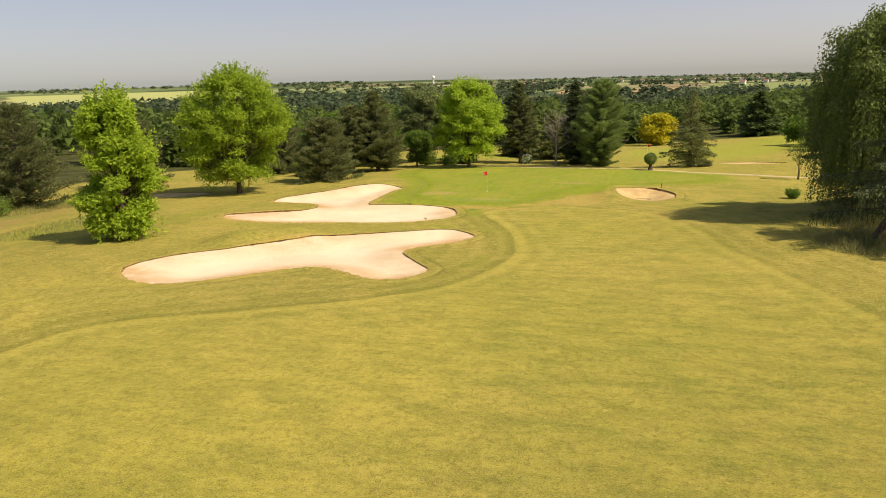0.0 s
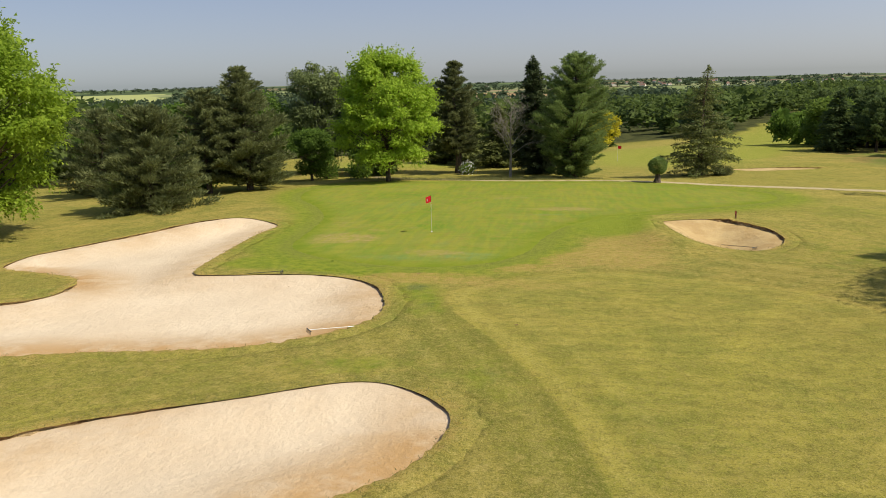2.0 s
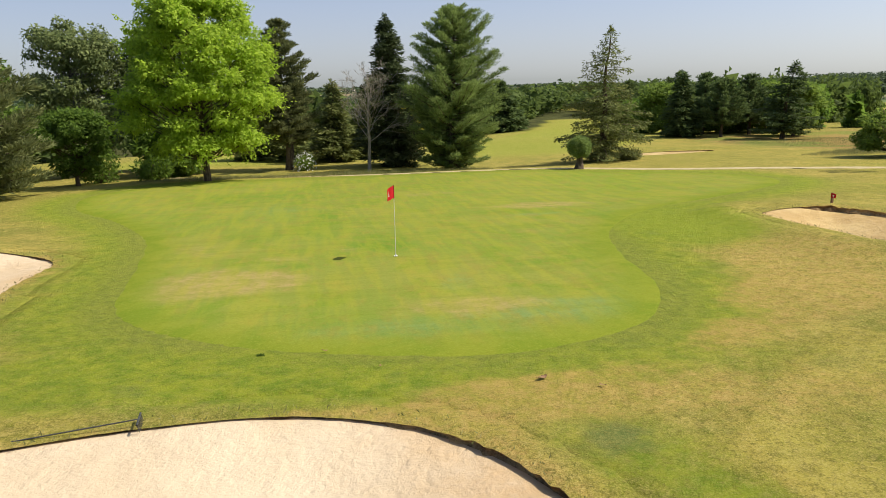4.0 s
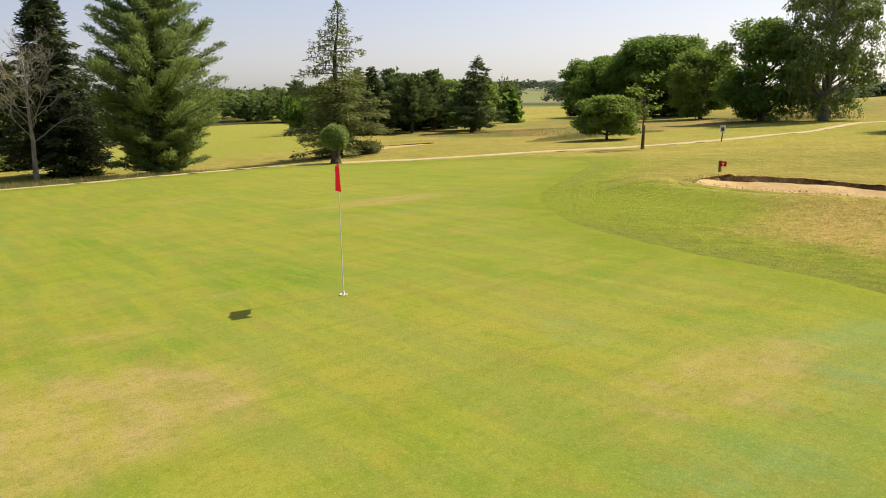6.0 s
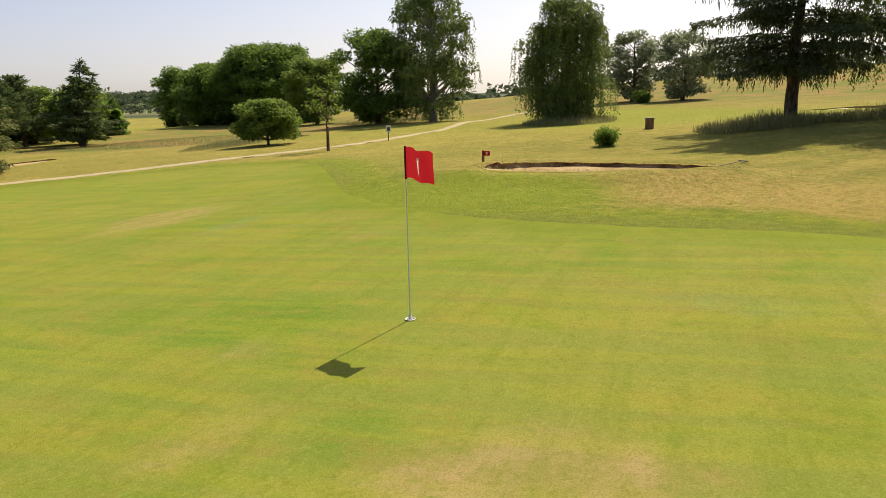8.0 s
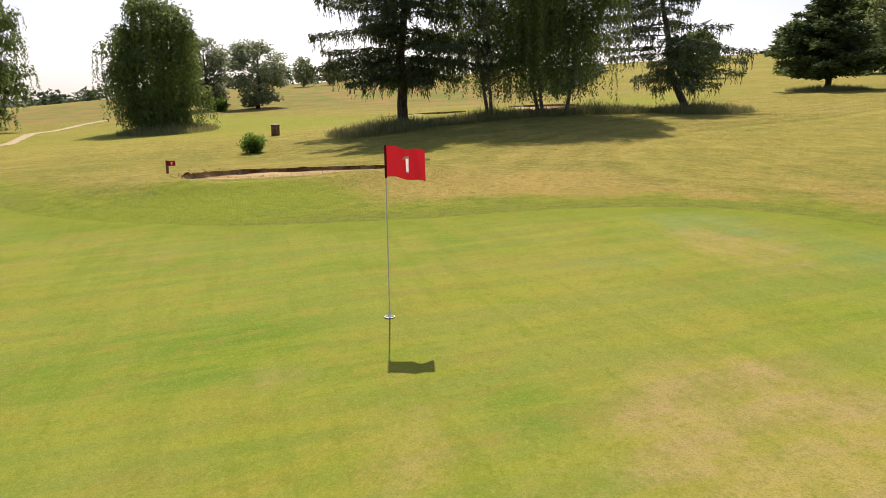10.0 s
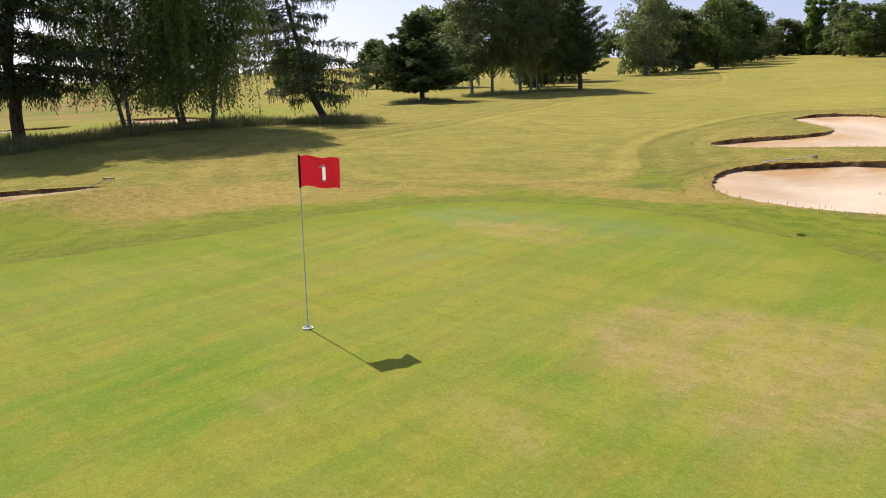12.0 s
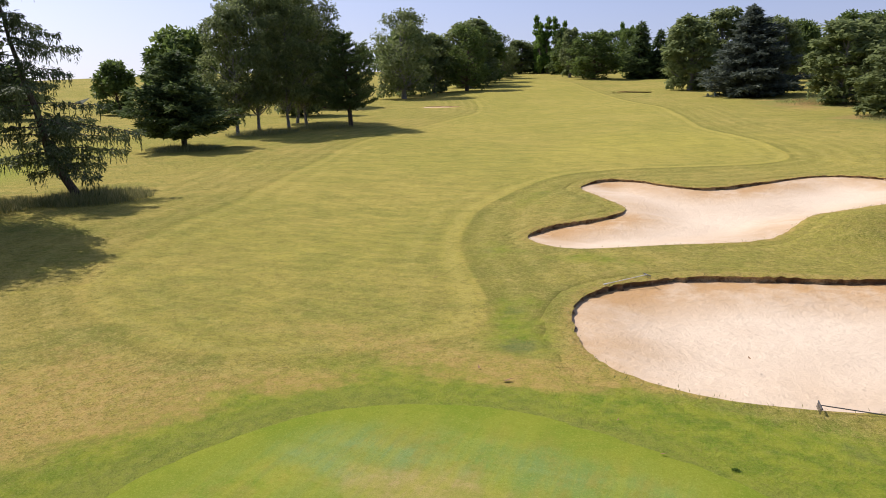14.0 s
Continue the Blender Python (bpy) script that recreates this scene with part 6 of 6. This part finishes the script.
def solid(name, v, f, material, parent, label=""):
    return mesh(name, v, f, material, parent, True, label)


def box(name, size, at, material, parent, label="", bevel=0.01, turn=0.0):
    bm = bmesh.new()
    bmesh.ops.create_cube(bm, size=1)
    bmesh.ops.scale(bm, vec=size, verts=bm.verts)
    bmesh.ops.bevel(bm, geom=bm.edges, offset=bevel, segments=2, affect="EDGES")
    bmesh.ops.rotate(bm, cent=(0, 0, 0), matrix=Matrix.Rotation(turn, 3, "Z"), verts=bm.verts)
    bmesh.ops.translate(bm, vec=at, verts=bm.verts)
    return part(name, bm, material, parent, label)


def flag_at(u, v):
    """Point of the flag cloth: u from the hoist to the fly, v from the lower edge to the upper one."""
    way, across = np.array([-0.52, -0.85, 0.0]), np.array([0.85, -0.52, 0.0])
    ripple = 0.045 * np.sin(u * 7.0 + v * 1.2) * u + 0.02 * np.sin(u * 15 + v * 3) * u
    return (way[None] * (0.5 * u - 0.02 * u * u)[:, None] + across[None] * ripple[:, None] + np.array([0, 0, 1.0])[None] * (1.76 + 0.36 * v - 0.05 * u * u + 0.012 * np.sin(u * 9))[:, None])


flagstick = thing("flagstick", 0, 0, "slim flagstick with a red numbered flag standing in the hole", "flagstick", z=0.0)
solid("pole", *tube([(0, 0, -0.1), (0, 0, 0.7), (0, 0, 1.4), (0, 0, 2.13)], [0.009, 0.008, 0.007, 0.006], 8), POLE, flagstick)
solid("ferrule", *tube([(0, 0, 0.0), (0, 0, 0.03), (0, 0, 0.06), (0, 0, 0.1)], [0.03, 0.03, 0.018, 0.012], 10), WHITE, flagstick)
U, V = np.meshgrid(np.linspace(0, 1, 29), np.linspace(0, 1, 15), indexing="ij")
i, j = np.meshgrid(np.arange(28), np.arange(14), indexing="ij")
cells = np.stack([i * 15 + j, (i + 1) * 15 + j, (i + 1) * 15 + j + 1, i * 15 + j + 1], -1).reshape(-1, 4)
light_gap = (np.abs(U.ravel()[cells].mean(1) - 0.575) < 0.03) & (np.abs(V.ravel()[cells].mean(1) - 0.5) < 0.24)  # added gap behind the stem of the figure, so sunlight brightens it from behind
flag = mesh("flag", flag_at(U.ravel(), V.ravel()), cells[~light_gap], RED_CLOTH, flagstick, label="red cloth flag with a white number")
solid("sleeve", *tube([(0, 0, 1.75), (0, 0, 1.9), (0, 0, 2.0), (0, 0, 2.135)], [0.014, 0.015, 0.015, 0.014], 8), FLAG_SEAM, flagstick, "dark seam sleeve")
text = bpy.data.curves.new("digit", "FONT")
text.body, text.size = "1", 1.0
holder = bpy.data.objects.new("digit", text)
scene.collection.objects.link(holder)
flat = bpy.data.meshes.new_from_object(holder.evaluated_get(bpy.context.evaluated_depsgraph_get()))
bpy.data.objects.remove(holder)
bm = bmesh.new()
bm.from_mesh(flat)
bm.faces.new([bm.verts.new((x, y, 0)) for x, y in ((0.08, 0.50), (0.2, 0.56), (0.2, 0.68), (0.19, 0.68))])  # upstroke of the figure
bmesh.ops.triangulate(bm, faces=bm.faces)
bmesh.ops.subdivide_edges(bm, edges=bm.edges, cuts=2, use_grid_fill=True)
co = np.array([v.co for v in bm.verts])
span = co.max(0) - co.min(0)
rel = (co - co.min(0)) / np.maximum(span, 1e-6)
u = 0.52 - (0.5 - rel[:, 0]) * 0.2
for v, w in zip(bm.verts, flag_at(u, 0.22 + 0.56 * rel[:, 1]) - np.array([0.85, -0.52, 0.0]) * 0.005):
    v.co = w
part("number", bm, FLAG_WHITE, flag, "white figure one")

cup = thing("hole_cup", 0, 0, "white-rimmed hole cup sunk in the green", "golf hole", z=level(0, 0))
a = np.arange(24) * 2 * np.pi / 24
rings = [(0.066, 0.031), (0.058, 0.034), (0.054, 0.02), (0.054, -0.1), (0.01, -0.1)]
v = np.concatenate([np.column_stack([r * np.cos(a), r * np.sin(a), np.full(24, z)]) for r, z in rings])
i, j = np.meshgrid(np.arange(4), np.arange(24), indexing="ij")
mesh("liner", v, np.stack([i * 24 + j, i * 24 + (j + 1) % 24, (i + 1) * 24 + (j + 1) % 24, (i + 1) * 24 + j], -1).reshape(-1, 4), WHITE, cup)

# second flag on the neighbouring green
far_flag = thing("flagstick", 15.4, 61.8, "far white flagstick with a small red flag", "flagstick")
solid("pole", *tube([(0, 0, -0.1), (0, 0, 1.0), (0, 0, 2.1)], [0.02, 0.018, 0.016], 6), WHITE, far_flag)
v = np.array([(0, 0, 1.65), (0.25, 0.03, 1.62), (0.48, -0.02, 1.6), (0, 0, 2.05), (0.25, 0.03, 2.03), (0.48, -0.02, 2.0)])
mesh("flag", v, np.array([(0, 1, 4, 3), (1, 2, 5, 4)]), RED_CLOTH, far_flag)


# ---- small things ----
def rake(x, y, turn, label, length=1.7, propped=0.12, pale=None, grip=None):
    ob = thing("bunker_rake", x, y, label, "rake", "bunker rakes")
    ob.rotation_euler = (0, 0, turn)
    solid("handle", *rod((-length, 0, 0.03), (0, 0, propped + 0.1), 0.011), pale or DARK_METAL, ob)
    if grip:
        solid("grip", *rod((-length - 0.02, 0, 0.028), (-length + 0.22, 0, 0.028 + 0.24 * (propped + 0.07) / length), 0.018), grip, ob, "white plastic grip")
    solid("head", *rod((0.0, -0.2, propped + 0.1), (0.0, 0.2, propped + 0.1), 0.015), DARK_METAL, ob)
    for k in range(9):
        yy = -0.18 + k * 0.045
        solid("tine", *rod((0.0, yy, propped + 0.1), (0.03, yy, propped - 0.02), 0.007, 0.004, 5), DARK_METAL, ob)
    return ob


rake(16.35, -4.85, math.atan2(-1.35, 1.2), "dark bunker rake lying on turf beside the round bunker", 1.8)
rake(-0.7, -19.05, math.atan2(-0.97, -1.2), "pale-handled bunker rake lying between the bunkers", 1.55, 0.12, POLE, WHITE)
rake(-4.8, -10.9, math.atan2(0.1, 1.2), "dark bunker rake at the sand's edge beside the green", 1.6, 0.03)

marker = thing("marker_post", 17.5, 3.85, "short wooden post with a small red sign beside a bunker", "marker post")
box("post", (0.085, 0.085, 0.62), (0, 0, 0.13), STAKE_WOOD, marker)
box("sign", (0.025, 0.26, 0.17), (-0.062, -0.14, 0.34), RED_CLOTH, marker, "small red plate")
box("bar", (0.006, 0.10, 0.03), (-0.078, -0.15, 0.36), WHITE, marker, "white mark")
box("bar", (0.006, 0.04, 0.07), (-0.078, -0.15, 0.32), WHITE, marker, "white mark")

stand = thing("course_sign", 40.6, 17.3, "pale course sign board on a short leaning post", "course sign")
solid("post", *rod((0, 0, -0.1), (0.05, -0.05, 0.75), 0.04), DARK_METAL, stand)
box("board", (0.06, 0.34, 0.5), (0.03, -0.04, 0.85), WHITE, stand, "pale board", 0.015, 0.25)
box("panel", (0.008, 0.2, 0.26), (-0.006, -0.05, 0.84), DARK_METAL, stand, "dark picture panel", 0.002, 0.25)

bin_ = thing("litter_bin", 38.2, -1.0, "dark square wooden litter bin on mown turf", "bin")
box("body", (0.5, 0.5, 0.62), (0, 0, 0.3), STAKE_WOOD, bin_)
box("lid", (0.56, 0.56, 0.06), (0, 0, 0.64), DARK_METAL, bin_, "dark lid")
stake = thing("tree_stake", 32.82, 18.06, "weathered wooden stake beside the young tree", "stake")
solid("post", *rod((0, 0, -0.2), (0.02, 0, 1.5), 0.05, 0.045), STAKE_WOOD, stake)


# ---- far village and water tower ----
def house(x, y, w, d, h, turn, seed):
    rng = np.random.RandomState(seed)
    ob = thing("house", x, y, "pale rendered village house with a clay roof", "house", "village houses")
    ob.rotation_euler = (0, 0, turn)
    v = np.array([(-w, -d, -1), (w, -d, -1), (w, d, -1), (-w, d, -1), (-w, -d, h), (w, -d, h), (w, d, h), (-w, d, h), (-w, 0, h * 1.6), (w, 0, h * 1.6)], float) * np.array([0.5, 0.5, 1])
    mesh("wall", v, np.array([(0, 1, 5, 4), (1, 2, 6, 5), (2, 3, 7, 6), (3, 0, 4, 7), (4, 8, 8, 7), (5, 6, 9, 9)])[:4], PLASTER, ob, False)
    for tri in ((4, 7, 8), (5, 9, 6)):
        mesh("gable", v[list(tri)], np.array([(0, 1, 2)]), PLASTER, ob, False)
    e = 0.5
    r = np.array([(-w - e, -d - e, h - 0.3), (w + e, -d - e, h - 0.3), (w + e, 0, h * 1.6 + 0.2), (-w - e, 0, h * 1.6 + 0.2), (-w - e, d + e, h - 0.3), (w + e, d + e, h - 0.3)], float) * np.array([0.5, 0.5, 1])
    mesh("roof", r, np.array([(0, 1, 2, 3), (3, 2, 5, 4)]), ROOF, ob, False, "clay tile roof")
    for k in (-0.25, 0.25):
        box("window", (1.1, 0.12, 1.3), (k * w, -d / 2 - 0.03, h * 0.5), DARK_METAL, ob, "dark window")


rng = np.random.RandomState(21)
for i in range(52):
    a = radians(rng.uniform(74, 106) if i < 34 else rng.uniform(56, 86))
    r = rng.uniform(2000, 2600) if i < 34 else rng.uniform(1500, 2000)
    house(r * math.cos(a), r * math.sin(a), rng.uniform(8, 13), rng.uniform(7, 9), rng.uniform(3.5, 5.5), rng.uniform(-0.5, 0.5), i)

tower = thing("water_tower", -861, 2803, "slim white water tower on the horizon", "water tower")
solid("shaft", *tube([(0, 0, -2), (0, 0, 8), (0, 0, 20), (0, 0, 24)], [4.2, 3.4, 3.4, 5.5], 16), WHITE, tower)
solid("tank", *tube([(0, 0, 24), (0, 0, 25), (0, 0, 33), (0, 0, 35), (0, 0, 36)], [5.5, 7.0, 7.0, 5.5, 0.1], 16), WHITE, tower)


# ---- scraps on the turf ----
def fallen_leaf(x, y, size, turn, label, material=STAKE_WOOD):
    ob = thing("fallen_leaf", x, y, label, "leaf", "scraps on the turf", z=level(x, y) + 0.03)
    ob.rotation_euler = (0.15, 0.1, turn)
    u = np.linspace(-1, 1, 9)
    w = 0.42 * size * np.sqrt(np.clip(1 - u * u, 0, 1)) * (1 + 0.25 * np.sin(u * 7))
    v = np.concatenate([np.column_stack([u * size, s * w, 0.012 + 0.25 * size * u * u * (0.4 + 0.6 * abs(s)) + 0.0 * u]) for s in (-1, -0.3, 0.3, 1)])
    i, j = np.meshgrid(np.arange(3), np.arange(8), indexing="ij")
    mesh("blade", v, np.stack([i * 9 + j, i * 9 + j + 1, (i + 1) * 9 + j + 1, (i + 1) * 9 + j], -1).reshape(-1, 4), material, ob)
    solid("stalk", *tube([(-size, 0, 0.02), (-size * 1.3, 0.01, 0.03), (-size * 1.5, 0.02, 0.02)], [0.006, 0.005, 0.004], 5), material, ob)


for x, y, size, turn in ((1.2, -10.4, 0.10, 0.6), (-2.2, -8.3, 0.045, 0.2), (-1.3, -9.3, 0.04, 1.4), (2.0, -10.9, 0.06, 2.2), (5.8, -17.4, 0.07, 0.9), (-3.6, -13.2, 0.05, 2.0)):
    fallen_leaf(x, y, size, turn, "dry brown fallen leaf lying on the turf")
divot = thing("turf_divot", -3.35, -8.2, "dark loose tuft of torn turf beside the green", "divot")
rng = np.random.RandomState(77)
p = np.column_stack([rng.normal(0, 0.035, 160), rng.normal(0, 0.02, 160), rng.uniform(0.0, 0.015, 160)])
mesh("sods", *blades(p, unit(rng.normal(0, 1, (160, 3)) + np.array([0, 0, 0.4])), sphere(rng, 160), 0.04, 0.018), DARK_LEAF, divot)
